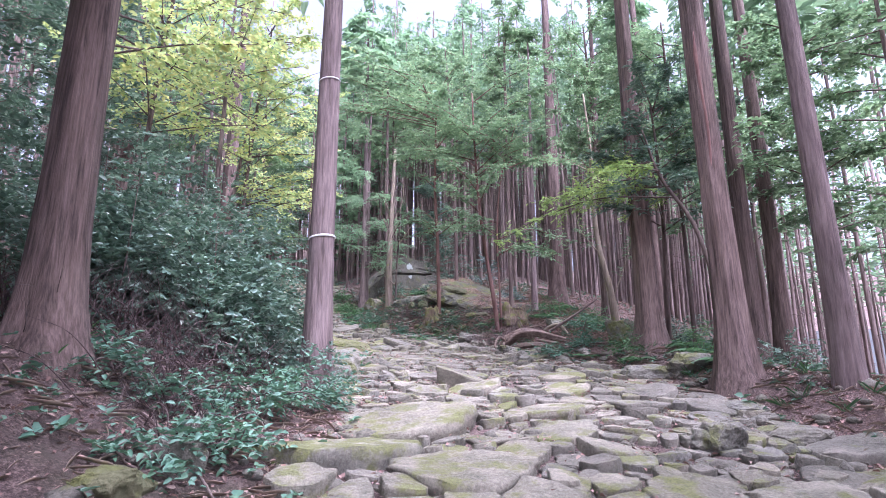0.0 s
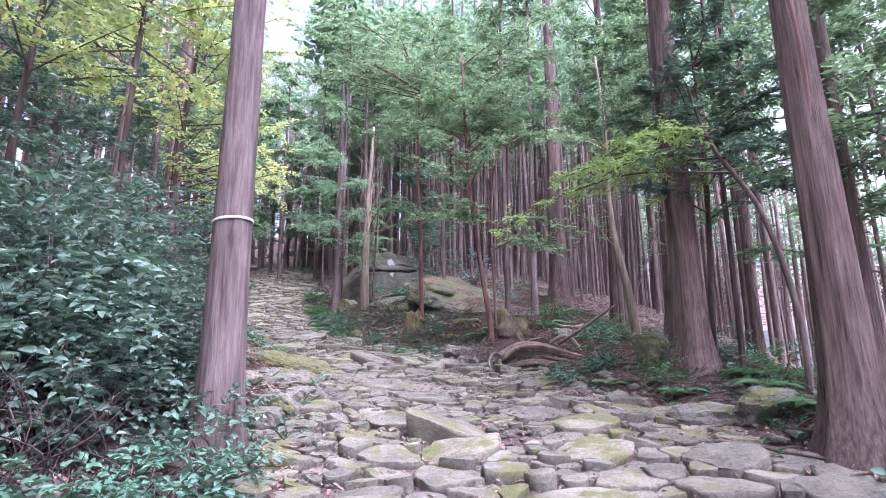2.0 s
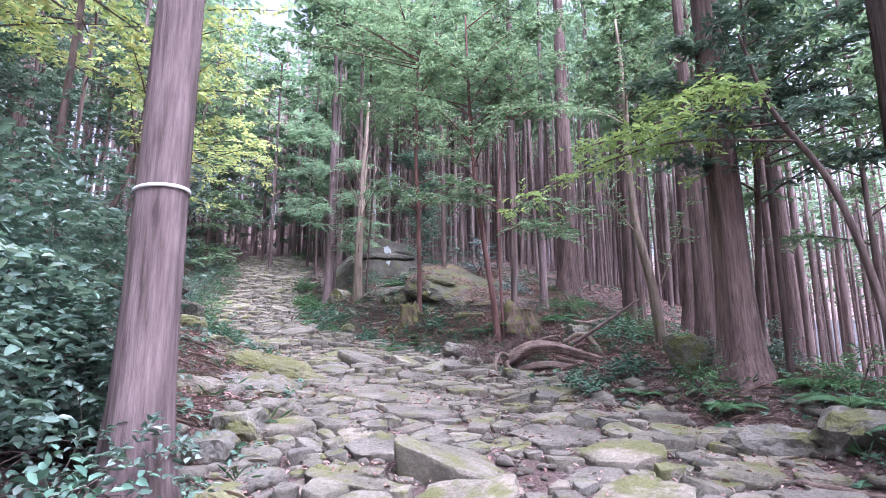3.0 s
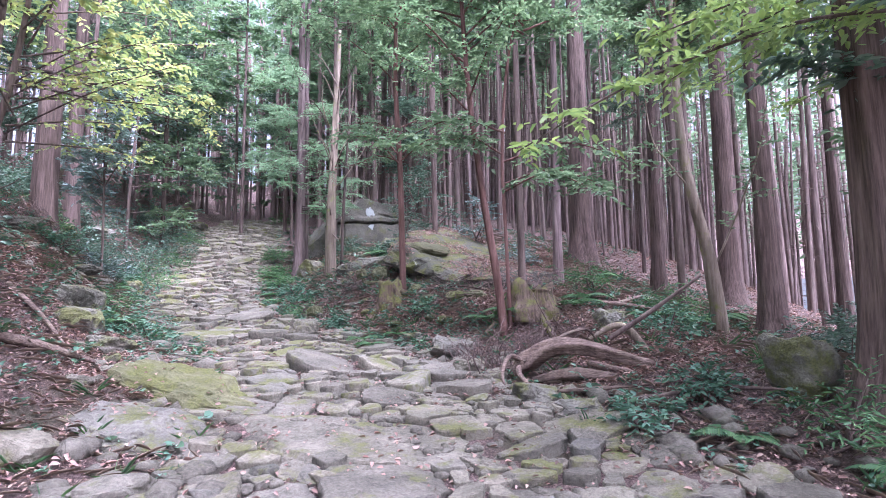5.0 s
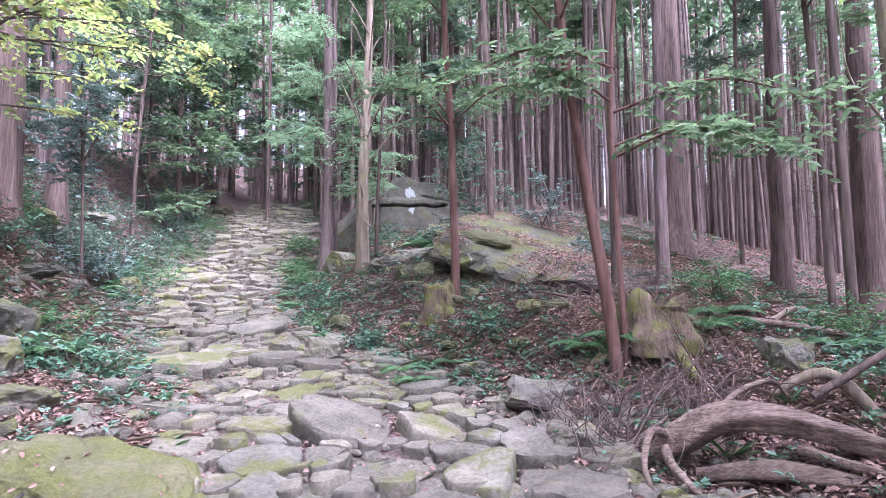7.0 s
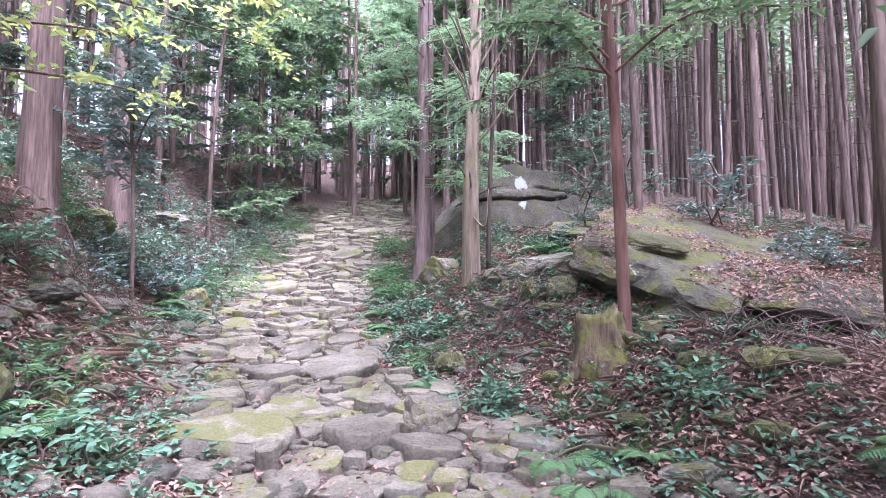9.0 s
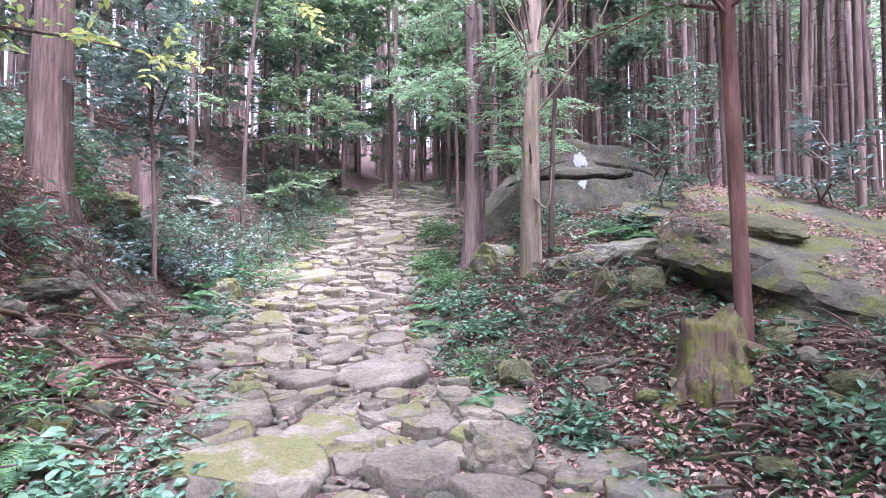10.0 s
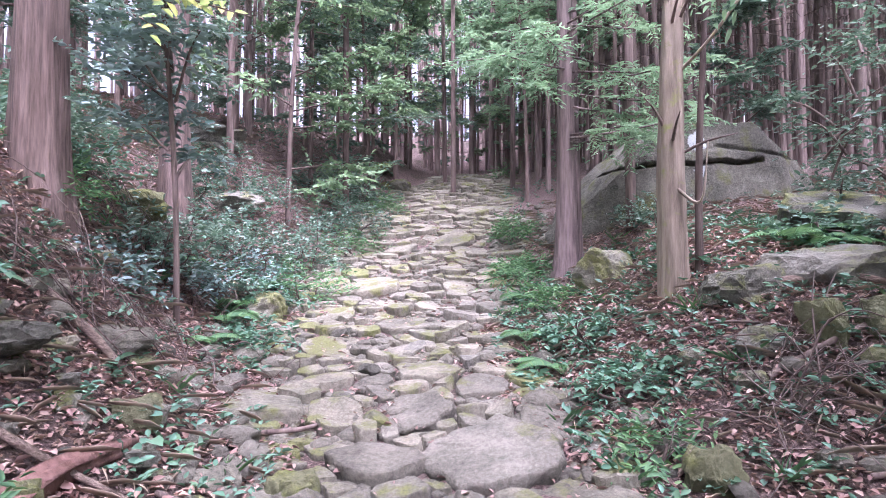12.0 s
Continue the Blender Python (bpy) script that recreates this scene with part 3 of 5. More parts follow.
    tagged(ob, "huge grey domed boulder with an open crack and white lichen", "boulder")


great_boulder()
ledge = rock("rock_ledge", "broad tilted rock ledge with moss and fallen leaves on top", 2.25, 16.95, 3.6, 1.3, 1.8, 0.75, 41, LEDGE, -8, (20, 6), 5, 0.4, 0.2, layers=0.05)
beneath = rock("lower_bed", "", 2.35, 17.5, 3.0, 0.95, 1.1, 0.5, 45, LEDGE, -8, (14, 4), 4, 0.5, 0.2)
beneath.parent, beneath.matrix_parent_inverse = ledge, ledge.matrix_world.inverted()
del beneath["category"]
overhang = rock("rock_ledge", "dark overhanging rock under a cover of leaves", 2.95, 16.15, 3.34, 1.3, 0.85, 0.4, 42, LEDGE, -6, (10, 9), 5, 0.5, 0.14, layers=0.03)
top = max((ledge.matrix_world @ v.co).z for v in ledge.data.vertices if (ledge.matrix_world @ v.co - Vector((1.62, 16.35, 4.0))).xy.length < 0.3)
rock("moss_cushion", "thick yellow-green moss cushion on the rock ledge", 1.62, 16.35, top - 0.13, 0.42, 0.4, 0.13, 46, MOSS_PAD, -8, (19, 6), 4, 0.7, 0.2)
rock("rock", "layered grey rock with a mossy top on the mound", 1.25, 18.3, 4.0, 0.7, 0.5, 0.5, 43, LEDGE, 20, (6, 0), 4)
small = "weathered rock with yellow-green moss among leaf litter"
for k, (x, y, up, sx, sy, sz, mat, turn) in enumerate((
    (-0.85, 18.35, 0.1, 0.36, 0.28, 0.3, MOSSY, 10), (0.12, 16.95, 0.0, 0.36, 0.3, 0.2, LEDGE, 40), (0.68, 16.95, 0.0, 0.5, 0.34, 0.24, MOSSY, -20),
    (0.35, 16.25, 0.05, 0.1, 0.22, 0.22, MOSS_PAD, 15), (0.72, 16.2, 0.05, 0.2, 0.18, 0.2, MOSS_PAD, 0), (0.05, 16.3, 0.03, 0.2, 0.15, 0.12, MOSSY, 60),
    (-0.38, 15.45, 0.05, 0.15, 0.14, 0.17, MOSS_PAD, 0), (-4.42, 17.75, 0.1, 0.24, 0.2, 0.22, MOSSY, 0), (-3.3, 14.88, 0.04, 0.15, 0.12, 0.12, MOSS_PAD, 20),
    (-2.6, 12.45, 0.05, 0.36, 0.26, 0.22, MOSSY, -20), (-2.15, 12.1, 0.02, 0.28, 0.2, 0.14, MOSSY, 10), (-2.9, 12.9, 0.06, 0.3, 0.3, 0.26, LEDGE, 50),
    (4.15, 10.05, 0.16, 0.2, 0.3, 0.42, MOSSY, 35), (3.75, 8.1, 0.02, 0.42, 0.25, 0.24, MOSSY, -15), (4.2, 7.75, 0.04, 0.4, 0.26, 0.26, MOSSY, 10),
    (-1.42, 3.85, 0.06, 0.18, 0.15, 0.17, PAVING, 0), (-1.6, 3.4, 0.0, 0.24, 0.2, 0.14, MOSS_PAD, 30), (-1.35, 14.4, 0.0, 0.2, 0.15, 0.1, MOSS_PAD, 0),
    (-2.45, 15.0, 0.06, 0.14, 0.12, 0.14, MOSS_PAD, 0), (1.65, 12.75, 0.08, 0.34, 0.26, 0.2, MOSSY, 20), (1.75, 12.05, 0.05, 0.2, 0.17, 0.16, PAVING, 0),
    (-0.42, 14.35, 0.06, 0.27, 0.22, 0.24, PAVING, 30), (2.2, 11.0, 0.05, 0.25, 0.2, 0.16, MOSSY, 0), (2.5, 10.6, 0.04, 0.22, 0.2, 0.14, MOSSY, 40),
    (-0.85, 8.0, 0.06, 0.22, 0.2, 0.2, MOSSY, 0), (-0.8, 8.6, 0.06, 0.3, 0.22, 0.22, MOSSY, 30), (-0.75, 9.3, 0.05, 0.24, 0.2, 0.16, PAVING, 0), (-1.55, 9.6, 0.0, 0.3, 0.2, 0.18, PAVING, 20),
    (2.76, 4.75, 0.1, 0.24, 0.22, 0.2, MOSSY, 0), (3.75, 5.0, 0.02, 0.35, 0.3, 0.15, PAVING, 0), (3.9, 6.0, 0.02, 0.26, 0.2, 0.12, MOSSY, 0),
    (-3.9, 15.25, 0.02, 0.3, 0.16, 0.12, PAVING, 30), (-3.7, 14.4, 0.02, 0.3, 0.2, 0.12, LEDGE, 10), (-4.4, 14.1, 0.02, 0.35, 0.25, 0.16, PAVING, 60),
    (2.1, 14.3, 0.0, 0.3, 0.14, 0.1, MOSS_PAD, -30), (1.5, 14.5, 0.0, 0.16, 0.12, 0.1, MOSS_PAD, 0), (3.6, 12.5, 0.05, 0.22, 0.2, 0.2, MOSSY, 0), (1.2, 13.7, 0.0, 0.2, 0.14, 0.1, MOSSY, 0),
    (-5.6, 17.2, 0.1, 0.3, 0.25, 0.25, MOSS_PAD, 0), (-6.3, 19.5, 0.1, 0.6, 0.4, 0.2, MOSSY, 0), (-7.6, 20.5, 0.1, 0.9, 0.5, 0.3, MOSSY, 20), (-6.2, 26.5, 0.1, 0.4, 0.35, 0.25, LEDGE, 20), (-7.0, 27.5, 0.1, 0.5, 0.4, 0.3, LEDGE, 0),
)):
    rock("rock", {id(MOSS_PAD): "small rock wholly covered in yellow-green moss", id(PAVING): "pale grey angular rock beside the path", id(LEDGE): "grey layered rock with thin moss"}.get(id(mat), small), x, y, on_ground(x, y) + up, sx, sy, sz, 100 + k, mat, turn, (random.uniform(-8, 8), random.uniform(-8, 8)), 4, 0.65, 0.24)
slabs = [
    rock("mossy_slab", "long rock slab under thick yellow-green moss", -1.15, 11.3, 1.82, 0.85, 0.5, 0.3, 61, MOSS_PAD, -22, (4, 10), 5, 0.8, 0.3),
    rock("mossy_slab", "low rock slab with moss and scattered leaves", -1.15, 10.35, 1.72, 0.62, 0.42, 0.26, 62, MOSSY, -12, (4, 6), 5, 0.7, 0.24),
    rock("mossy_slab", "flat rock slab green with moss at the path's edge", -0.75, 4.75, 0.72, 0.6, 0.42, 0.2, 63, MOSS_PAD, 8, (4, 4), 5, 0.6, 0.24),
    rock("stone_slab", "long smooth grey stone slab lying across the path", 0.42, 10.28, 1.6, 1.25, 0.55, 0.24, 64, PAVING, -16, (7, 2), 5, 0.5, 0.1),
]


def leaves_on(rock_ob, n, seed, label):
    """Fallen leaves that lie on the level parts of a rock."""
    local = np.random.default_rng(seed)
    m = rock_ob.matrix_world
    faces = [(m @ p.center, m.to_3x3() @ p.normal, p.area) for p in rock_ob.data.polygons]
    faces = [(c, q) for c, q, _ in faces if q.z > 0.5 and noise.noise(c * 1.6) > -0.15]
    pick = local.integers(0, len(faces), n)
    base = np.array([faces[k][0] for k in pick]) + local.normal(0, 0.04, (n, 3)) * (1, 1, 0) + (0, 0, 0.012)
    up = np.array([faces[k][1] for k in pick])
    a, size = local.uniform(0, 6.3, n), local.uniform(0.025, 0.058, n)
    way = np.stack([np.cos(a), np.sin(a), 0 * a], -1)
    way = way - up * (way * up).sum(1, keepdims=True)
    v, f = leaves(base, way, unit(up + local.normal(0, 0.3, (n, 3))), size, size * 0.5, 0.35)
    tagged(new("leaf_litter", fast_mesh("leaf_litter", v, f, LITTER)), label, "leaves", kind="stuff")


for k, (ob, n) in enumerate(((ledge, 5000), (overhang, 3000))):
    leaves_on(ob, n, 70 + k, "brown fallen leaves lying on a rock ledge")
for k, ob in enumerate(slabs):
    leaves_on(ob, 70, 80 + k, "a few brown fallen leaves lying on a rock slab")


# ---- dead wood ----
def stick(name, label, points, radii, material=None, sides=8, ridge=0.06, category="branch", group=""):
    """A fallen branch through a few points."""
    ob = new(name, soften(Soup().add(*tube(bend(points, 6), radii, sides, ridge, 4, 0.03)).mesh(name, material or DEADWOOD)))
    return tagged(ob, label, category, group)


stick("driftwood_log", "bleached arching log with a knotted root end", [(2.2, 11.75, 1.98), (2.34, 11.69, 2.1), (2.55, 11.58, 2.24), (2.87, 11.45, 2.25), (3.3, 11.32, 2.13), (3.82, 11.16, 1.97), (4.25, 11.05, 1.84)], [0.06, 0.1, 0.08, 0.07, 0.065, 0.055, 0.02], sides=24, ridge=0.2, category="log")
stick("driftwood_log", "split weathered log lying below an arching one", [(2.35, 11.5, 1.92), (2.66, 11.36, 1.99), (3.0, 11.22, 1.96), (3.5, 11.0, 1.85), (3.95, 10.65, 1.77), (4.25, 10.35, 1.76)], [0.04, 0.06, 0.055, 0.05, 0.035, 0.02], sides=16, ridge=0.2, category="log")
for k, (points, r) in enumerate((([(2.25, 11.72, 2.05), (2.2, 11.5, 1.98), (2.3, 11.25, 1.83)], 0.035), ([(2.3, 11.7, 2.1), (2.12, 11.6, 2.16), (2.0, 11.42, 2.0), (2.02, 11.3, 1.85)], 0.026), ([(2.9, 11.4, 2.1), (3.3, 11.1, 2.0), (3.75, 10.9, 1.85), (4.1, 10.75, 1.76)], 0.03),
                                 ([(2.5, 11.6, 2.2), (2.75, 11.75, 2.36), (3.05, 11.85, 2.42), (3.2, 11.9, 2.3)], 0.022), ([(3.0, 11.3, 1.98), (3.3, 10.95, 1.88), (3.4, 10.6, 1.74)], 0.02))):
    stick("driftwood_branch", "grey split branch among weathered logs", points, [r, r * 0.85, r * 0.4], sides=10, ridge=0.15, group="driftwood branches")
stick("fallen_branch", "broken branch with a pale torn end", [(3.15, 12.0, 2.3), (3.4, 11.93, 2.45), (3.56, 11.85, 2.4), (3.7, 11.66, 2.12)], [0.025, 0.04, 0.045, 0.04], PALE_BARK)
stick("fallen_branch", "long bare branch leaning over the logs", [(3.3, 11.8, 2.32), (3.75, 11.74, 2.6), (4.34, 11.68, 3.0)], [0.03, 0.026, 0.014], TWIG)
for a, b, r in (((2.0, 11.85), (2.6, 12.2), 0.03), ((2.3, 11.2), (3.4, 10.7), 0.022), ((3.0, 10.6), (4.3, 9.9), 0.02), ((3.6, 13.6), (5.4, 12.9), 0.04), ((4.8, 14.2), (6.2, 14.6), 0.035), ((3.4, 7.4), (4.0, 6.6), 0.025),
                ((-4.4, 14.9), (-3.6, 15.8), 0.012), ((-5.2, 16.2), (-4.0, 16.0), 0.014), ((-4.8, 17.2), (-4.1, 18.0), 0.012), ((-3.4, 15.3), (-2.8, 16.4), 0.012), ((0.5, 15.6), (1.6, 15.3), 0.012), ((1.4, 14.9), (2.6, 14.3), 0.02), ((-0.6, 16.8), (0.4, 16.2), 0.012), ((-3.7, 13.9), (-2.7, 14.5), 0.022), ((-4.1, 15.0), (-3.5, 15.1), 0.03), ((-3.0, 15.5), (-2.6, 15.9), 0.018), ((-2.9, 14.6), (-2.3, 14.75), 0.016), ((-1.9, 4.4), (-1.0, 3.5), 0.015), ((0.2, 15.3), (0.8, 14.9), 0.014), ((0.0, 16.0), (0.9, 16.4), 0.02), ((0.2, 16.85), (1.2, 16.5), 0.035),
                ((-2.6, 5.6), (-1.4, 6.4), 0.02), ((-3.0, 10.8), (-1.9, 11.4), 0.05), ((-3.3, 12.3), (-2.3, 11.6), 0.03), ((4.2, 13.6), (5.9, 14.9), 0.03)):
    mid = ((a[0] + b[0]) / 2 + rng.normal(0, 0.06), (a[1] + b[1]) / 2 + rng.normal(0, 0.06))
    stick("fallen_branch", "bare fallen branch lying on leaf litter", [(x, y, on_ground(x, y) + r + 0.01 + 0.04 * (k == 1)) for k, (x, y) in enumerate((a, mid, b))], [r, r * 0.9, r * 0.4], DEADWOOD if r > 0.02 else TWIG, 7, group="fallen branches")

stick("rotten_log", "crumbling reddish rotten log among stones", [(-2.9, 13.75, on_ground(-2.9, 13.75) + 0.05), (-3.05, 14.2, on_ground(-3.05, 14.2) + 0.06), (-3.13, 14.7, on_ground(-3.13, 14.7) + 0.05)], [0.06, 0.055, 0.03], RED_BARK, 22, 0.24, category="log")


def stump(x, y, r, tall, label, lean=(0.0, 0.0)):
    """A cut stump with roots that spread, and a broken hollow top."""
    z = on_ground(x, y)
    ob = empty("tree_stump", x, y, z, label=label, category="stump")
    up = np.linspace(-0.15, tall, 12)
    line = np.stack([x + lean[0] * up, y + lean[1] * up, z + up], -1)
    soup = Soup()
    v, f = tube(line, r * (1 + 0.45 * np.exp(-np.maximum(up, 0) / 0.12)), 26, 0.10, 5, 0.03)
    top = slice(11 * 26, 12 * 26)
    v[top, 2] += rng.normal(0, 0.05 if r > 0.2 else 0.03, 26) + 0.05 * np.sin(np.linspace(0, 6.28, 26) * 2)
    v[-1, 2] -= 0.14
    soup.add(v, f)
    part("body", soften(soup.mesh("body", STUMP)), ob)
    for k in range(4):
        a = k * 1.6 + rng.uniform(-0.4, 0.4)
        p = [(x + d * math.cos(a), y + d * math.sin(a), on_ground(x + d * math.cos(a), y + d * math.sin(a)) + h) for d, h in ((r * 0.6, 0.14), (r * 1.5, 0.05), (r * 2.6, -0.04))]
        part("root", soften(Soup().add(*tube(bend(p, 5), [0.08, 0.06, 0.03], 8, 0.08)).mesh("root", STUMP)), ob)
    adopt(ob)


stump(0.9, 14.9, 0.17, 0.36, "rotten tree stump thick with yellow-green moss", (-0.1, 0))
stump(2.72, 12.95, 0.27, 0.3, "wide rotten tree stump with mossy flanks")
for k, (x, y, s) in enumerate(((1.0, 14.15, 0.13), (1.9, 14.3, 0.19), (1.46, 13.96, 0.12), (1.66, 13.77, 0.15), (0.56, 15.9, 0.15), (1.3, 15.02, 0.17), (-3.32, 14.93, 0.16), (-3.7, 15.3, 0.13))):
    rock("mossy_stone", "small stone furred with yellow-green moss among leaves", x, y, on_ground(x, y) + s * 0.2, s, s * 0.75, s * 0.6, 640 + k, MOSS_PAD, k * 47, (3, 4), 3, 0.6, 0.24, "mossy stones on the bank")


# ---- young trees ----
def boughs(tree, limbs, bark, leaf, twigs, reach, count, length, width, flat=0.4, droop=0.2, spread=0.45):
    """Limbs of a tree, each through a few points, and leaves on twigs along them."""
    starts, ways = [], []
    for limb in limbs:
        line = bend(limb, 6)
        part("limb", soften(Soup().add(*tube(line, [0.016, 0.011, 0.004], 4)).mesh("limb", bark)), tree)
        if twigs:
            n = max(3, int(twigs))
            k = rng.uniform(0.2, 1, n) * (len(line) - 1)
            at = np.stack([np.interp(k, np.arange(len(line)), line[:, c]) for c in range(3)], -1)
            way = unit(line[-1] - line[0])
            starts.append(at)
            ways.append(unit(way * 0.5 + rng.normal(0, 1, (n, 3)) * (spread * 2, spread * 2, spread * 0.6)))
    if starts:
        crown = Soup().add(*sprays(np.concatenate(starts), np.concatenate(ways), reach * rng.uniform(0.5, 1.2, sum(map(len, starts))), count, length, width, 0.9, droop, flat))
        part("crown", crown.mesh("crown", leaf), tree)
    adopt(tree)


def sapling(name, label, points, radii, bark, limbs, leaf, twigs, reach, count, length, width, flat=0.4, droop=0.2, ridge=0.03, sides=10, spread=0.45):
    """A young tree: a bent trunk, limbs (each a few points) and leaves on twigs along the limbs."""
    x, y, z = points[0]
    tree = empty(name, x, y, z, label=label, category="tree")
    low = [(x, y, z - 0.2)] + list(points)
    part("trunk", soften(Soup().add(*tube(bend(low, 6), radii, sides, ridge, 4, 0.02)).mesh("trunk", bark)), tree)
    boughs(tree, limbs, bark, leaf, twigs, reach, count, length, width, flat, droop, spread)
    adopt(tree)
    return tree


def fan(origin, n, reach, rise, toward=None, wide=6.28, seed=0):
    """Limbs that leave a trunk at origin in several directions."""
    local = np.random.default_rng(seed)
    out = []
    for k in range(n):
        a = (toward if toward is not None else 0) + local.uniform(-wide / 2, wide / 2)
        d, h = reach * local.uniform(0.6, 1.1), rise * local.uniform(0.4, 1.2)
        o = np.array(origin, float) + (0, 0, local.uniform(-0.6, 0.6))
        out.append([o, o + (d * 0.5 * math.cos(a), d * 0.5 * math.sin(a), h * 0.7), o + (d * math.cos(a), d * math.sin(a), h)])
    return out


# the dead pale tree by the boulder
dead = sapling("dead_tree", "pale dead tree with flaking bark and bare twigs", [(-0.33, 17.3, 3.45), (-0.34, 17.3, 4.6), (-0.3, 17.32, 5.9), (-0.25, 17.4, 7.4), (-0.2, 17.4, 8.8)], [0.15, 0.115, 0.1, 0.08, 0.06, 0.03], PALE_BARK,
        [[(-0.3, 17.3, 5.6), (-0.1, 17.2, 6.1), (0.25, 17.1, 6.7)], [(-0.3, 17.3, 5.9), (-0.6, 17.25, 6.4), (-0.85, 17.2, 7.0)], [(-0.3, 17.3, 5.2), (0.0, 17.1, 5.5), (0.45, 17.0, 6.2), (0.6, 17.0, 6.9)],
         [(-0.3, 17.35, 6.4), (-0.5, 17.1, 6.9), (-0.5, 17.0, 7.6)], [(-0.27, 17.35, 6.2), (0.05, 17.4, 6.9), (0.1, 17.5, 7.9)], [(-0.33, 17.25, 4.3), (-0.15, 17.1, 4.15), (-0.1, 17.05, 4.6)]], HINOKI, 0, 0, 0, 0, 0, ridge=0.09, sides=16)
boughs(dead, [[np.array(p) for p in limb] for limb in fan((-0.3, 17.32, 6.0), 7, 0.7, 0.9, -1.2, 5, 71) + fan((-0.25, 17.35, 7.0), 7, 0.8, 0.9, None, 6.28, 72) + fan((-0.33, 17.3, 5.0), 4, 0.5, 0.35, -1.4, 3.5, 73)], TWIG, HINOKI, 0, 0, 0, 0, 0)
part_twigs = stick("thin_trunk", "thin dead stem close beside the pale tree", [(-0.12, 17.4, on_ground(-0.12, 17.4) - 0.1), (-0.1, 17.42, 4.6), (-0.02, 17.4, 6.2), (0.05, 17.4, 7.8)], [0.035, 0.03, 0.022, 0.012], TWIG, category="tree")
# reddish sapling in front of the ledge
reddish = sapling("sapling", "slender reddish sapling with sparse evergreen leaves", [(1.1, 14.95, 2.85), (1.08, 15.0, 4.0), (1.05, 15.02, 5.2), (0.98, 15.0, 6.6), (1.0, 14.9, 8.2), (1.0, 14.8, 9.5)], [0.068, 0.055, 0.05, 0.045, 0.03, 0.018], RED_BARK,
        [[(1.05, 15.0, 5.15), (0.6, 14.7, 5.5), (0.1, 14.5, 5.45)], [(1.05, 15.0, 5.2), (1.6, 14.6, 5.5), (2.3, 14.3, 5.35)], [(1.0, 15.0, 6.6), (0.4, 14.6, 7.0), (-0.2, 14.3, 7.3)], [(1.0, 15.0, 6.9), (1.6, 14.4, 7.3), (2.0, 14.0, 7.8)]]
        + fan((1.0, 14.9, 7.8), 7, 1.6, 0.7, seed=1) + fan((1.0, 14.8, 9.0), 6, 1.3, 0.6, seed=2), BRIGHT, 40, 0.35, 8, 0.085, 0.036)
# a forked pair beside the wide stump
sapling("sapling", "leaning reddish sapling forking from a stump's foot", [(2.3, 12.7, 2.42), (2.22, 12.75, 3.2), (2.08, 12.8, 4.2), (1.93, 12.85, 5.6), (1.85, 12.85, 7.0), (1.8, 12.85, 8.5)], [0.065, 0.055, 0.048, 0.04, 0.03, 0.015], RED_BARK,
        fan((1.93, 12.85, 5.7), 5, 1.5, 0.6, seed=3) + fan((1.87, 12.85, 6.5), 8, 1.8, 0.8, seed=4) + fan((1.8, 12.85, 7.8), 8, 1.7, 0.7, seed=5), BRIGHT, 44, 0.35, 8, 0.085, 0.036)
sapling("sapling", "thin dark sapling with drooping evergreen sprays", [(2.4, 12.75, 2.45), (2.38, 12.8, 3.6), (2.36, 12.8, 4.8), (2.5, 12.8, 6.2), (2.9, 12.8, 7.6)], [0.032, 0.027, 0.023, 0.018, 0.01], RED_BARK,
        [[(2.37, 12.8, 4.3), (2.95, 12.6, 4.45), (3.6, 12.4, 4.2)], [(2.37, 12.8, 4.6), (3.1, 12.4, 4.75), (3.9, 12.1, 4.4)], [(2.36, 12.8, 4.7), (1.9, 12.6, 4.85), (1.3, 12.5, 4.7)], [(2.37, 12.8, 4.2), (2.8, 12.2, 4.3), (3.3, 11.9, 4.0)], [(2.4, 12.8, 5.0), (1.7, 12.6, 5.1), (0.9, 12.6, 4.75)]] + fan((2.7, 12.8, 6.6), 6, 1.5, 0.6, seed=6), BRIGHT, 34, 0.38, 8, 0.10, 0.045)
# the pale leaning tree
sapling("young_tree", "pale smooth young tree leaning and forked", [(5.15, 12.6, 2.05), (5.08, 12.58, 2.8), (5.0, 12.58, 3.4), (4.82, 12.62, 4.4), (4.78, 12.68, 5.4), (4.8, 12.72, 7.0), (4.7, 12.7, 8.5)], [0.13, 0.1, 0.09, 0.075, 0.06, 0.045, 0.02], PALE_BARK,
        [[(4.85, 12.6, 4.2), (4.55, 12.58, 4.55), (4.32, 12.58, 4.95), (4.2, 12.5, 6.0)], [(5.05, 12.58, 3.1), (5.3, 12.3, 3.9), (5.45, 12.0, 4.7), (5.5, 11.8, 5.6)]] + fan((4.8, 12.7, 6.6), 6, 1.6, 0.8, seed=8), BRIGHT, 18, 0.35, 8, 0.085, 0.036)
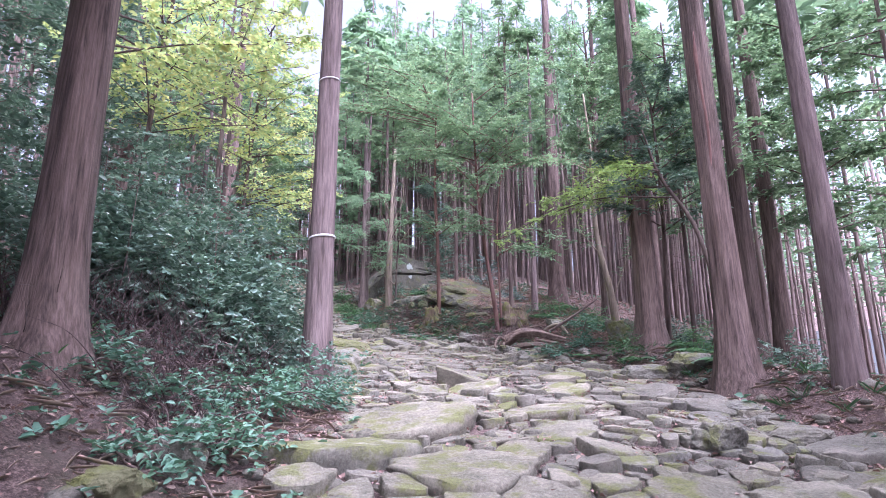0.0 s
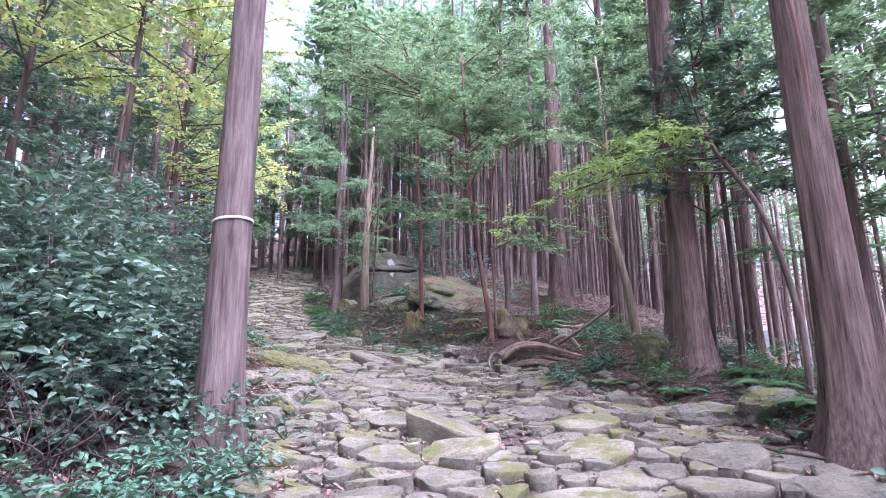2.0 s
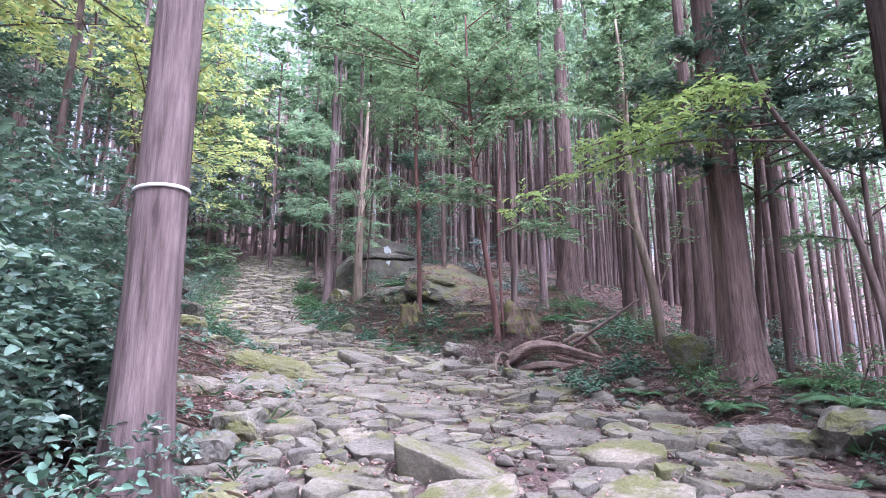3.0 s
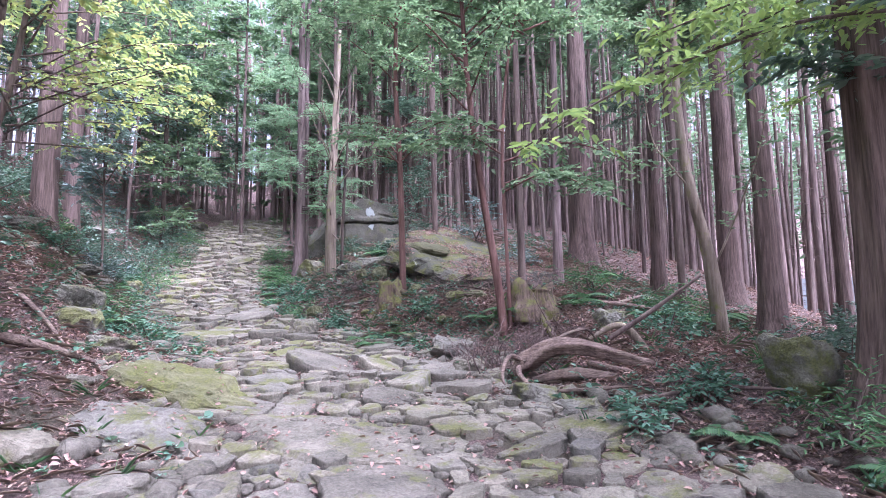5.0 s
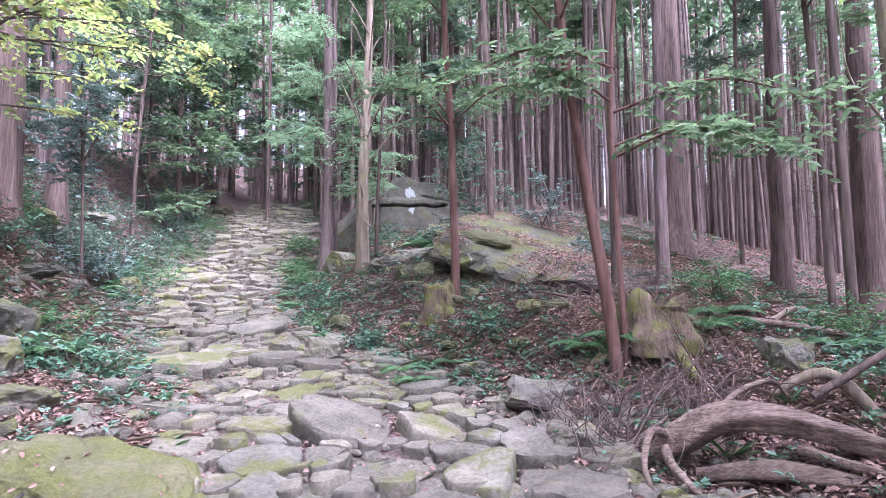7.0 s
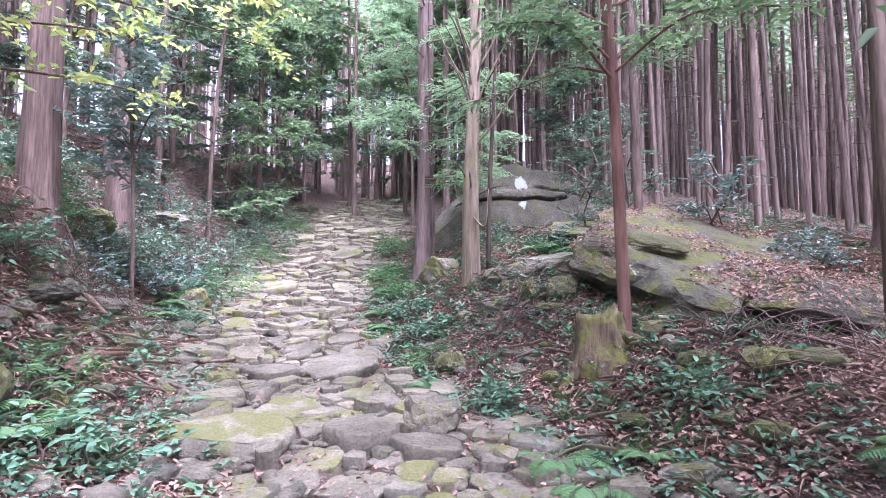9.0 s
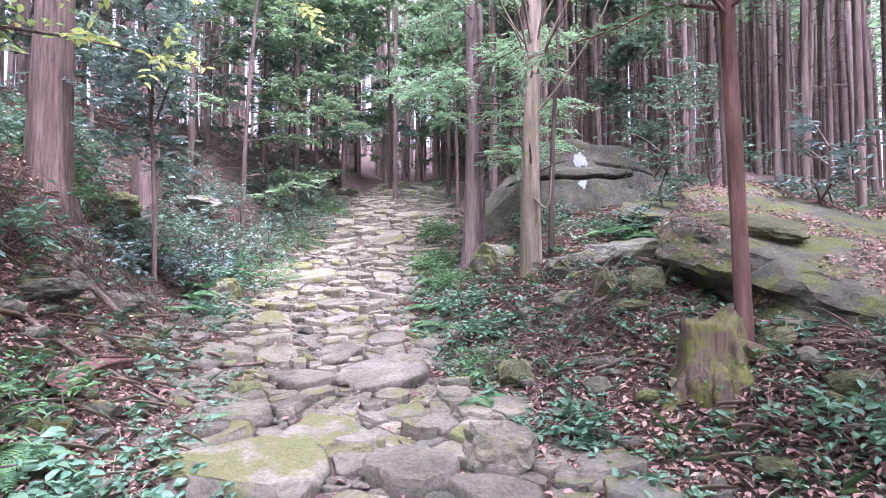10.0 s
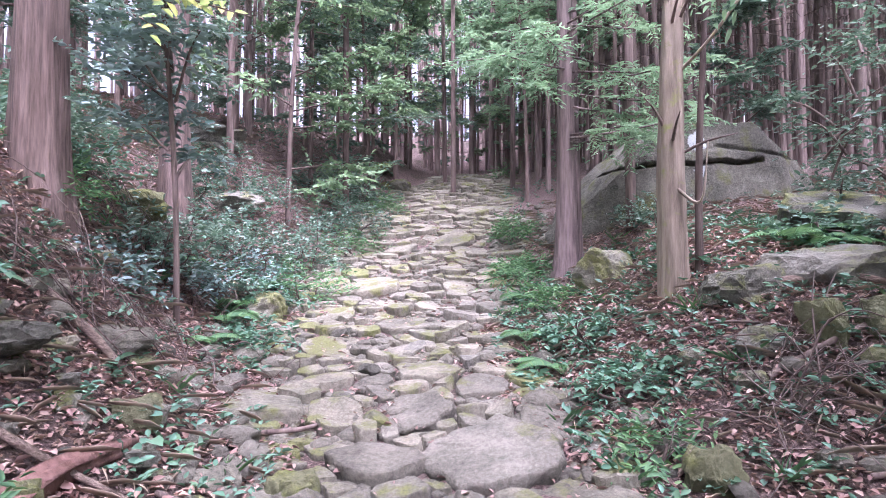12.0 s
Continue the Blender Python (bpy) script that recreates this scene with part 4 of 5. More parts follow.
# the branch of lime-green leaves that hangs over the path from the east
sapling("maple_tree", "young maple with lime-green leaves hanging over the path", [(4.9, 8.0, 1.6), (4.95, 8.1, 2.6), (4.8, 8.3, 3.8), (4.4, 8.5, 4.7), (4.2, 8.6, 5.6)], [0.05, 0.04, 0.035, 0.03, 0.015], TWIG,
        [[(4.6, 8.4, 4.3), (3.4, 8.7, 4.35), (2.4, 9.0, 4.05), (1.65, 9.1, 3.62)], [(4.3, 8.5, 4.7), (3.3, 8.6, 4.55), (2.5, 9.0, 4.35)], [(4.4, 8.5, 4.8), (3.5, 8.9, 4.6), (2.9, 9.5, 4.3)], [(4.3, 8.6, 5.0), (3.6, 9.2, 5.0), (3.2, 9.8, 4.7)], [(4.4, 8.5, 4.8), (3.7, 8.1, 4.7), (3.1, 8.0, 4.5)], [(4.5, 8.4, 4.5), (4.0, 9.3, 4.7), (3.7, 10.2, 4.6)], [(4.4, 8.5, 4.9), (4.2, 9.4, 5.3), (3.9, 10.3, 5.5)], [(4.6, 8.4, 4.4), (4.7, 9.4, 4.6), (4.6, 10.4, 4.5)]], LIME, 42, 0.3, 8, 0.085, 0.034, 0.3, 0.15, spread=0.42)
# evergreen boughs by the grooved cedar
sapling("laurel_tree", "evergreen laurel with glossy leaves between the cedars", [(5.0, 9.9, 1.8), (5.0, 9.8, 3.0), (4.9, 9.5, 4.2), (4.8, 9.3, 5.4), (4.7, 9.2, 6.4)], [0.06, 0.05, 0.04, 0.03, 0.015], TWIG,
        [[(4.9, 9.5, 4.2), (4.5, 9.0, 4.6), (4.0, 8.7, 4.7), (3.6, 8.6, 4.4)], [(4.9, 9.5, 4.0), (5.3, 8.9, 4.3), (5.6, 8.5, 4.2)], [(4.9, 9.4, 4.5), (4.9, 8.8, 4.8), (4.8, 8.3, 4.6)]] + fan((4.8, 9.4, 4.6), 7, 1.2, 0.5, -1.6, 3.5, 9) + fan((4.8, 9.3, 5.8), 7, 1.3, 0.6, seed=10), EVERGREEN, 34, 0.32, 9, 0.11, 0.042)


def understory(x, y, tall, leaf, spread, label, seed, limbs=20, twigs=26, low=0.35, length=0.09, width=0.038, bark=None, count=9):
    """An understory tree with limbs in tiers from low up."""
    local = np.random.default_rng(seed)
    z = on_ground(x, y)
    lean = local.normal(0, 0.25, 2)
    points = [(x + lean[0] * s * s, y + lean[1] * s * s, z + tall * s) for s in (0, 0.3, 0.6, 0.85, 1.0)]
    tiers = []
    for k in range(limbs):
        s = low + (0.97 - low) * (k + local.random()) / limbs
        o = (x + lean[0] * s * s, y + lean[1] * s * s, z + tall * s)
        tiers += fan(o, 1, spread * (1.1 - 0.5 * s), 0.4, seed=seed * 50 + k)
    r = 0.007 * tall + 0.008
    return sapling("understory_tree", label, points, [r, r * 0.8, r * 0.6, r * 0.3], bark or TWIG, tiers, leaf, twigs, 0.42, count, length, width)


yellow = "understory maple turning yellow over the path's edge"
green = "evergreen understory tree with small glossy leaves"
for k, (x, y, tall, leaf, spread, label, low) in enumerate((
    (-3.6, 6.2, 6.6, MAPLE, 2.6, yellow, 0.5), (-4.6, 9.5, 7.5, MAPLE, 3.0, yellow, 0.4), (-3.6, 12.2, 6.5, MAPLE, 2.6, yellow, 0.5), (-2.6, 3.2, 5.8, MAPLE, 2.0, yellow, 0.6),
    (-5.4, 13.7, 7.0, MAPLE, 3.4, yellow, 0.45), (-3.4, 9.9, 7.0, MAPLE, 2.8, yellow, 0.5), 
    (-4.5, 33.0, 8.0, EVERGREEN, 2.4, green, 0.1), (-6.9, 29.8, 7.5, EVERGREEN, 2.6, green, 0.1), (-2.5, 28.0, 7.0, HINOKI, 2.0, green, 0.2), (-8.6, 31.5, 8.0, EVERGREEN, 2.4, green, 0.1), (-1.0, 27.0, 7.5, HINOKI, 1.8, green, 0.3), (-7.6, 21.5, 8.0, EVERGREEN, 2.4, green, 0.15), (-5.2, 28.0, 9.5, HINOKI, 2.4, green, 0.5), (-0.9, 24.0, 9.0, HINOKI, 1.8, green, 0.55),
    (-5.9, 20.6, 6.4, BRIGHT, 2.4, green, 0.15), (-6.6, 22.6, 7.5, EVERGREEN, 2.8, green, 0.1), (-7.2, 25.0, 7.0, EVERGREEN, 2.3, green, 0.15), (-5.9, 24.0, 6.0, BRIGHT, 1.6, green, 0.25), (-7.5, 28.0, 7.5, HINOKI, 2.2, green, 0.15),
    (-2.3, 24.0, 6.0, HINOKI, 1.6, green, 0.4), (-3.0, 31.5, 6.5, HINOKI, 2.2, green, 0.1), (-6.0, 33.5, 7.0, BRIGHT, 2.4, green, 0.1),
    # next five stand unseen about the start, added to shade the near ground
    (-3.4, -1.2, 9.0, EVERGREEN, 3.2, green, 0.3), (4.0, -2.4, 9.0, EVERGREEN, 3.2, green, 0.3), (0.8, -5.0, 9.5, EVERGREEN, 3.4, green, 0.35), (6.2, 1.2, 9.0, EVERGREEN, 3.0, green, 0.3), (-5.0, 1.6, 8.0, EVERGREEN, 2.8, green, 0.25),
    (-7.6, 12.5, 6.5, EVERGREEN, 2.4, green, 0.15), (-7.2, 8.5, 6.5, EVERGREEN, 2.4, green, 0.15), (-9.5, 15.5, 7.0, EVERGREEN, 2.6, green, 0.1), (-10.5, 20.5, 7.5, EVERGREEN, 2.6, green, 0.1), (-9.0, 24.0, 7.5, EVERGREEN, 2.6, green, 0.1), (-6.4, 4.5, 6.0, EVERGREEN, 2.4, green, 0.1),
    (7.0, 6.6, 7.0, BRIGHT, 2.2, green, 0.2), (7.6, 10.8, 7.0, BRIGHT, 2.2, green, 0.35), (9.5, 8.5, 9.0, BRIGHT, 2.6, green, 0.3), (10.5, 12.0, 9.0, BRIGHT, 2.6, green, 0.4), (6.2, 15.4, 7.5, BRIGHT, 2.0, green, 0.55), (3.4, 19.6, 8.5, EVERGREEN, 2.0, green, 0.6), (8.0, 20.5, 8.5, EVERGREEN, 2.2, green, 0.5), (1.4, 22.6, 5.0, EVERGREEN, 1.0, green, 0.2),
    (1.4, 23.4, 9.5, BRIGHT, 2.2, green, 0.6), (5.9, 10.6, 7.0, BRIGHT, 2.0, green, 0.4), (6.9, 8.0, 6.5, BRIGHT, 1.9, green, 0.3), (-7.4, 18.6, 5.5, EVERGREEN, 2.0, green, 0.05), (-9.2, 18.2, 6.5, EVERGREEN, 2.4, green, 0.05), (-7.6, 14.4, 4.5, EVERGREEN, 1.7, green, 0.1), (4.4, 20.2, 9.5, BRIGHT, 2.2, green, 0.6),
    (3.1, 14.9, 9.5, BRIGHT, 2.1, green, 0.58), (1.9, 17.9, 9.5, BRIGHT, 2.5, green, 0.5), (5.6, 14.3, 9.0, BRIGHT, 2.3, green, 0.5), (-0.3, 21.9, 9.0, BRIGHT, 2.3, green, 0.5), (7.4, 14.6, 9.5, BRIGHT, 2.5, green, 0.5),
    (-4.3, 25.5, 9.5, BRIGHT, 2.6, green, 0.5), (-6.2, 26.5, 9.5, EVERGREEN, 2.8, green, 0.25), (-2.9, 26.0, 9.5, HINOKI, 2.5, green, 0.5), (-7.5, 31.0, 9.0, BRIGHT, 2.8, green, 0.1), (-6.0, 36.5, 9.5, BRIGHT, 3.0, green, 0.05), (-8.6, 37.5, 9.5, EVERGREEN, 3.0, green, 0.05),
    # (-0.5, 19.8) is added for its shade on the upper path
    (-3.6, 37.0, 9.5, HINOKI, 3.0, green, 0.05), (-10.5, 33.5, 9.5, EVERGREEN, 3.0, green, 0.1), (-11.5, 28.5, 9.0, EVERGREEN, 3.0, green, 0.1), (-6.9, 20.4, 9.5, BRIGHT, 3.6, green, 0.35), (-5.8, 22.6, 10.0, BRIGHT, 3.2, green, 0.4), (-1.4, 31.5, 9.5, HINOKI, 2.6, green, 0.4), (-0.5, 19.8, 10.0, BRIGHT, 3.2, green, 0.55),
    (-11.0, 17.0, 9.5, EVERGREEN, 3.0, green, 0.1), (-12.5, 22.5, 9.5, EVERGREEN, 3.0, green, 0.1), (-10.8, 25.0, 9.5, BRIGHT, 3.0, green, 0.1), (-13.5, 18.5, 9.5, EVERGREEN, 3.0, green, 0.05), (-9.6, 21.5, 9.0, EVERGREEN, 3.0, green, 0.2), (-8.3, 16.9, 8.0, EVERGREEN, 2.6, green, 0.25), (-9.8, 12.5, 8.5, EVERGREEN, 2.8, green, 0.1),
    # mostly out of view beside and behind the start: canopy added for shade
    (-2.9, 0.6, 9.0, EVERGREEN, 3.2, green, 0.5), (-1.7, 0.9, 8.0, EVERGREEN, 2.6, green, 0.55), (-2.2, 2.4, 7.5, EVERGREEN, 2.4, green, 0.58), (-3.7, 2.1, 7.5, EVERGREEN, 2.6, green, 0.5), (3.6, 0.8, 9.0, BRIGHT, 3.2, green, 0.5), (0.8, -2.0, 9.0, EVERGREEN, 3.2, green, 0.5), (-5.4, 4.6, 8.5, EVERGREEN, 3.0, green, 0.4), (6.6, 3.8, 8.5, BRIGHT, 3.0, green, 0.4), (-5.2, -2.0, 9.0, EVERGREEN, 3.0, green, 0.4), (7.0, -0.8, 9.0, EVERGREEN, 3.0, green, 0.4),
)):
    far_off = y > 24 or y < 3 or x > 9
    understory(x, y, tall, leaf, spread, label, 200 + k, twigs=17 if leaf is MAPLE else 12 if far_off else 24, low=low, length=0.19 if far_off else 0.12 if leaf is not MAPLE else 0.10, width=0.095 if far_off else 0.055, count=8 if far_off else 9)
sapling("maple_tree", "yellowing maple on the bank with boughs over the path", [(-4.6, 13.3, on_ground(-4.6, 13.3)), (-4.5, 13.35, 4.4), (-4.2, 13.4, 5.6), (-4.0, 13.4, 7.2), (-3.9, 13.4, 8.6)], [0.07, 0.06, 0.05, 0.035, 0.015], TWIG,
        fan((-4.2, 13.4, 5.3), 7, 2.9, 0.4, 0.1, 2.6, 91) + fan((-4.1, 13.4, 5.9), 8, 3.2, 0.5, 0.1, 2.8, 92) + fan((-4.0, 13.4, 6.8), 6, 3.2, 0.5, 0.1, 3.2, 93), MAPLE, 15, 0.4, 8, 0.10, 0.05, 0.35, 0.15)
understory(-4.35, 16.35, 3.1, SILVER, 0.85, "slender shrub with silvery glossy leaves on the bank", 301, 16, 16, 0.35, 0.10, 0.04)
understory(2.0, 18.9, 1.7, EVERGREEN, 0.55, "upright dark evergreen shrub behind the ledge", 303, 12, 8, 0.1, 0.08, 0.035)
understory(3.0, 17.9, 0.9, SILVER, 0.6, "low shrub with pale glossy leaves on the mound", 304, 8, 8, 0.1, 0.1, 0.04)
understory(1.2, 18.6, 1.3, EVERGREEN, 0.6, "dark evergreen shrub leaning on the boulder", 305, 12, 8, 0.05, 0.08, 0.035)
# feathery conifer sprays over the path's edge
boughs(purplish[0], fan((-1.25, 19.15, 5.6), 9, 1.7, -0.15, -1.4, 4.0, 31) + fan((-1.25, 19.15, 6.5), 9, 1.6, -0.1, -1.4, 5, 32) + fan((-1.25, 19.15, 7.8), 8, 1.4, 0, None, 6.28, 33), CYPRESS, HINOKI, 22, 0.4, 14, 0.09, 0.022, 0.25, 0.3, 0.5)
boughs(reddish, [[(1.05, 15.0, 5.2), (0.7, 15.2, 5.35), (0.3, 15.2, 5.2), (-0.3, 15.1, 5.0)], [(1.05, 15.0, 5.3), (0.7, 14.9, 5.6), (0.3, 14.8, 5.55)], [(1.05, 15.0, 5.3), (1.35, 15.3, 5.6), (1.7, 15.3, 5.5)], [(1.05, 15.0, 5.6), (0.6, 15.3, 6.0), (0.1, 15.5, 5.9)], [(1.05, 15.0, 5.8), (1.6, 15.3, 6.1), (2.1, 15.4, 5.9)]], RED_BARK, HINOKI, 24, 0.36, 14, 0.08, 0.02, 0.25, 0.3, 0.5)


# long high boughs to the west, placed to block sun from the upper path
boughs(reddish, fan((1.0, 14.9, 8.7), 9, 3.4, 0.4, 3.2, 2.0, 95) + fan((1.0, 14.85, 9.3), 8, 3.0, 0.4, 3.4, 2.2, 96), RED_BARK, BRIGHT, 20, 0.42, 9, 0.11, 0.05)


def bush(x, y, rx, ry, rz, leaf, label, n=170, count=8, length=0.09, width=0.042, seed=0, reach=0.3, group=""):
    """A shrub: stems from one foot, and twigs of leaves that fill an uneven dome."""
    local = np.random.default_rng(seed)
    z = on_ground(x, y)
    ob = empty("bush", x, y, z, label=label, category="bush", group=group)
    p = unit(local.normal(0, 1, (n, 3)))
    p[:, 2] = np.abs(p[:, 2])
    dist = local.uniform(0.35, 1.0, n) ** 0.6 * (0.75 + 0.35 * np.sin(3 * p[:, 0] + seed) * np.cos(4 * p[:, 1] + seed))
    tips = np.array([x, y, z + 0.05]) + p * dist[:, None] * (rx, ry, rz)
    tips[:, 2] = np.maximum(tips[:, 2], height(tips[:, 0], tips[:, 1]) + 0.08)
    way = unit(p * (1, 1, 0.4) + local.normal(0, 0.5, (n, 3)))
    part("foliage", Soup().add(*sprays(tips, way, reach, count, length, width, 0.9, 0.2, 0.5)).mesh("foliage", leaf), ob)
    for k in range(9):
        q = tips[local.integers(n)]
        foot = np.array([x, y, z - 0.05]) + local.normal(0, 0.08, 3) * (1, 1, 0)
        part("stem", Soup().add(*tube(bend([foot, (foot + q) / 2 + local.normal(0, 0.08, 3), q], 4), [0.014, 0.009, 0.003], 5)).mesh("stem", TWIG), ob)
    adopt(ob)


dark = "dense dark evergreen bush beside the path"
for k, (x, y, rx, ry, rz) in enumerate(((-4.0, 5.3, 1.2, 1.1, 2.7), (-4.3, 3.3, 1.2, 1.2, 2.6), (-2.3, 6.7, 1.0, 0.8, 2.0), (-3.2, 7.4, 1.2, 1.0, 2.6), (-2.5, 8.6, 1.1, 1.0, 2.4), (-3.9, 9.0, 1.3, 1.2, 2.8), (-4.6, 6.6, 1.3, 1.2, 2.6), (-5.4, 8.4, 1.4, 1.3, 2.8), (-3.4, 10.6, 1.0, 1.0, 1.7), (-5.0, 11.0, 1.3, 1.3, 2.0), (-1.75, 7.6, 0.6, 0.6, 1.3), (-1.9, 6.25, 0.7, 0.5, 1.5), (-2.9, 5.9, 0.8, 0.6, 1.9), (-3.3, 6.3, 1.0, 0.8, 2.6), (-2.1, 7.3, 0.9, 0.7, 2.3), (-5.2, 4.6, 1.3, 1.2, 3.0))):
    bush(x, y, rx, ry, rz, EVERGREEN, dark, 350, 9, 0.085, 0.042, 400 + k, group="dark bushes on the bank")
for k, (x, y, rx, ry, rz, leaf, label) in enumerate((
    (-0.95, 6.1, 0.5, 0.6, 0.55, GLAUCOUS, "low leafy bush at the path's edge"), (-1.3, 5.3, 0.5, 0.4, 0.45, GLAUCOUS, "low leafy bush at the path's edge"), (-1.0, 6.9, 0.45, 0.5, 0.7, EVERGREEN, "leafy bush round a cypress trunk"), (-1.25, 4.3, 0.4, 0.35, 0.25, GLAUCOUS, "trailing ivy-like plant over litter"),
    (-1.75, 4.75, 0.4, 0.35, 0.22, GLAUCOUS, "trailing ivy-like plant over litter"), (-1.5, 3.8, 0.35, 0.3, 0.22, GLAUCOUS, "trailing ivy-like plant over litter"), (-2.35, 4.6, 0.35, 0.3, 0.25, GLAUCOUS, "trailing ivy-like plant over litter"),
    (-4.7, 16.9, 0.4, 0.4, 0.4, SILVER, "small shrub with silvery leaves on the bank"), (-3.9, 16.9, 0.35, 0.35, 0.3, GLAUCOUS, "low blue-green plant on the bank"), (-5.6, 16.6, 0.45, 0.4, 0.4, GLAUCOUS, "low blue-green plant on the bank"), (-5.0, 18.4, 0.4, 0.4, 0.4, SILVER, "small shrub with silvery leaves on the bank"),
    (-5.3, 17.3, 0.6, 0.6, 0.6, EVERGREEN, "evergreen shrub on the bank"), (-5.5, 15.0, 0.6, 0.6, 0.7, EVERGREEN, "evergreen shrub on the bank"), (-5.0, 15.9, 0.4, 0.4, 0.35, FERN, "low fern-like shrub on the bank"), (-5.8, 16.0, 0.5, 0.5, 0.6, EVERGREEN, "evergreen shrub on the bank"), (-6.4, 15.4, 0.6, 0.6, 0.7, EVERGREEN, "evergreen shrub on the bank"), (-4.8, 17.5, 0.4, 0.4, 0.4, EVERGREEN, "low evergreen shrub on the bank"), (-5.5, 18.2, 0.5, 0.5, 0.6, EVERGREEN, "evergreen shrub on the bank"), (-4.5, 15.9, 0.3, 0.3, 0.4, SILVER, "small shrub with silvery leaves on the bank"),
    (-6.1, 18.4, 0.6, 0.6, 0.8, EVERGREEN, "evergreen shrub on the bank"), (-7.0, 16.3, 0.7, 0.7, 0.8, EVERGREEN, "evergreen shrub on the bank"), (-4.7, 20.6, 0.5, 0.6, 0.5, FERN, "low fern-like shrub by the stones"), (-5.2, 23.2, 0.5, 0.7, 0.5, FERN, "low fern-like shrub by the stones"), (-6.3, 19.9, 0.9, 0.8, 1.0, EVERGREEN, "evergreen shrub on the bank"), (-4.6, 18.0, 0.45, 0.45, 0.5, GLAUCOUS, "blue-green shrub on the bank"), (-6.6, 17.2, 0.7, 0.7, 0.7, EVERGREEN, "evergreen shrub on the bank"), (-5.9, 24.0, 0.7, 0.8, 0.8, EVERGREEN, "evergreen shrub on the bank"), (-4.0, 14.3, 0.35, 0.3, 0.25, GLAUCOUS, "low blue-green plant among stones"),
    (-5.0, 19.6, 0.8, 0.8, 0.9, EVERGREEN, "evergreen shrub on the bank"), (-5.6, 18.9, 0.7, 0.7, 0.8, EVERGREEN, "evergreen shrub on the bank"), (-5.2, 21.5, 0.9, 0.9, 1.0, EVERGREEN, "evergreen shrub on the bank"), (-6.4, 22.8, 0.9, 1.0, 1.0, EVERGREEN, "evergreen shrub on the bank"), (-4.9, 16.6, 0.6, 0.6, 0.6, EVERGREEN, "low evergreen shrub on the bank"),
    (-4.3, 18.6, 0.5, 0.6, 0.5, FERN, "low fern-like shrub by the stones"), (-5.9, 16.3, 0.6, 0.6, 0.5, EVERGREEN, "low evergreen shrub on the bank"), (-6.8, 24.5, 0.8, 0.8, 0.9, EVERGREEN, "evergreen shrub on the bank"), (-3.6, 23.8 + 5, 0.6, 0.6, 0.6, FERN, "low shrub at the bend"),
    (-1.85, 19.4, 0.4, 0.9, 0.28, FERN, "low fern-like plants along the stones"), (-1.45, 18.2, 0.35, 0.5, 0.26, FERN, "low fern-like plants along the stones"), (-1.05, 17.2, 0.3, 0.4, 0.18, GLAUCOUS, "low leafy plants along the stones"), (-0.75, 16.3, 0.25, 0.35, 0.14, GLAUCOUS, "low leafy plants along the stones"), (-0.6, 15.6, 0.2, 0.3, 0.14, FERN, "low leafy plants along the stones"), (-2.2, 21.2, 0.4, 0.8, 0.35, FERN, "low fern-like plants along the stones"),
    (4.9, 8.4, 0.5, 0.5, 0.6, FERN, "fern-like shrub at a cedar's foot"), (3.9, 9.3, 0.4, 0.4, 0.4, FERN, "fern-like shrub at a cedar's foot"), (5.4, 7.3, 0.5, 0.5, 0.6, EVERGREEN, "dark shrub between cedars"), (4.2, 12.2, 0.5, 0.45, 0.35, GLAUCOUS, "low leafy shrub beside the logs"), (4.9, 13.4, 0.6, 0.5, 0.4, FERN, "fern-like shrub on the mound"), (4.1, 14.6, 0.5, 0.4, 0.4, FERN, "fern-like shrub on the mound"), (3.5, 17.0, 0.6, 0.5, 0.45, SILVER, "low glossy shrub on the mound"),
    (6.0, 11.6, 0.6, 0.6, 0.6, EVERGREEN, "dark shrub behind a rock"), (7.0, 12.6, 0.7, 0.7, 0.7, EVERGREEN, "dark shrub on the slope"), (-2.4, 13.0, 0.35, 0.35, 0.28, GLAUCOUS, "low leafy plant among rocks"), (-2.9, 13.6, 0.4, 0.35, 0.25, FERN, "low leafy plant among litter"), (0.9, 17.7, 0.4, 0.35, 0.4, EVERGREEN, "small evergreen shrub by the ledge"), (-0.2, 19.6, 0.5, 0.3, 0.4, EVERGREEN, "small evergreen shrub before the boulder"), (1.7, 19.6, 0.5, 0.4, 0.9, EVERGREEN, "evergreen shrub beside the boulder"), (0.0, 14.7, 0.2, 0.2, 0.12, GLAUCOUS, "low leafy plant on litter"), (1.35, 14.2, 0.22, 0.22, 0.12, GLAUCOUS, "low leafy plant on litter"), (2.9, 10.2, 0.3, 0.3, 0.16, GLAUCOUS, "broad-leaved plant on litter"), (3.6, 10.4, 0.35, 0.3, 0.2, GLAUCOUS, "broad-leaved plant on litter"),
)):
    big = max(rx, ry)
    bush(x, y, rx, ry, rz, leaf, label, int(25 + 230 * big * big), 7, 0.07, 0.034 if leaf is not FERN else 0.02, 500 + k, 0.22)


def brush_pile(x, y, r, tall, n, seed, label, bark=None):
    """A tangle of dead stems."""
    local = np.random.default_rng(seed)
    pile = Soup()
    for _ in range(n):
        p, q = local.normal(0, r * 0.5, 2), local.normal(0, r * 0.6, 2)
        foot = np.array([x + p[0], y + p[1], on_ground(x + p[0], y + p[1])])
        tip = np.array([x + p[0] + q[0], y + p[1] + q[1], 0])
        tip[2] = on_ground(tip[0], tip[1]) + tall * local.uniform(0.1, 1)
        mid = (foot + tip) / 2 + local.normal(0, 0.07, 3) + (0, 0, 0.06)
        t = local.uniform(0.0025, 0.007)
        pile.add(*tube(bend([foot, mid, tip], 4), [t, t * 0.8, t * 0.3], 4))
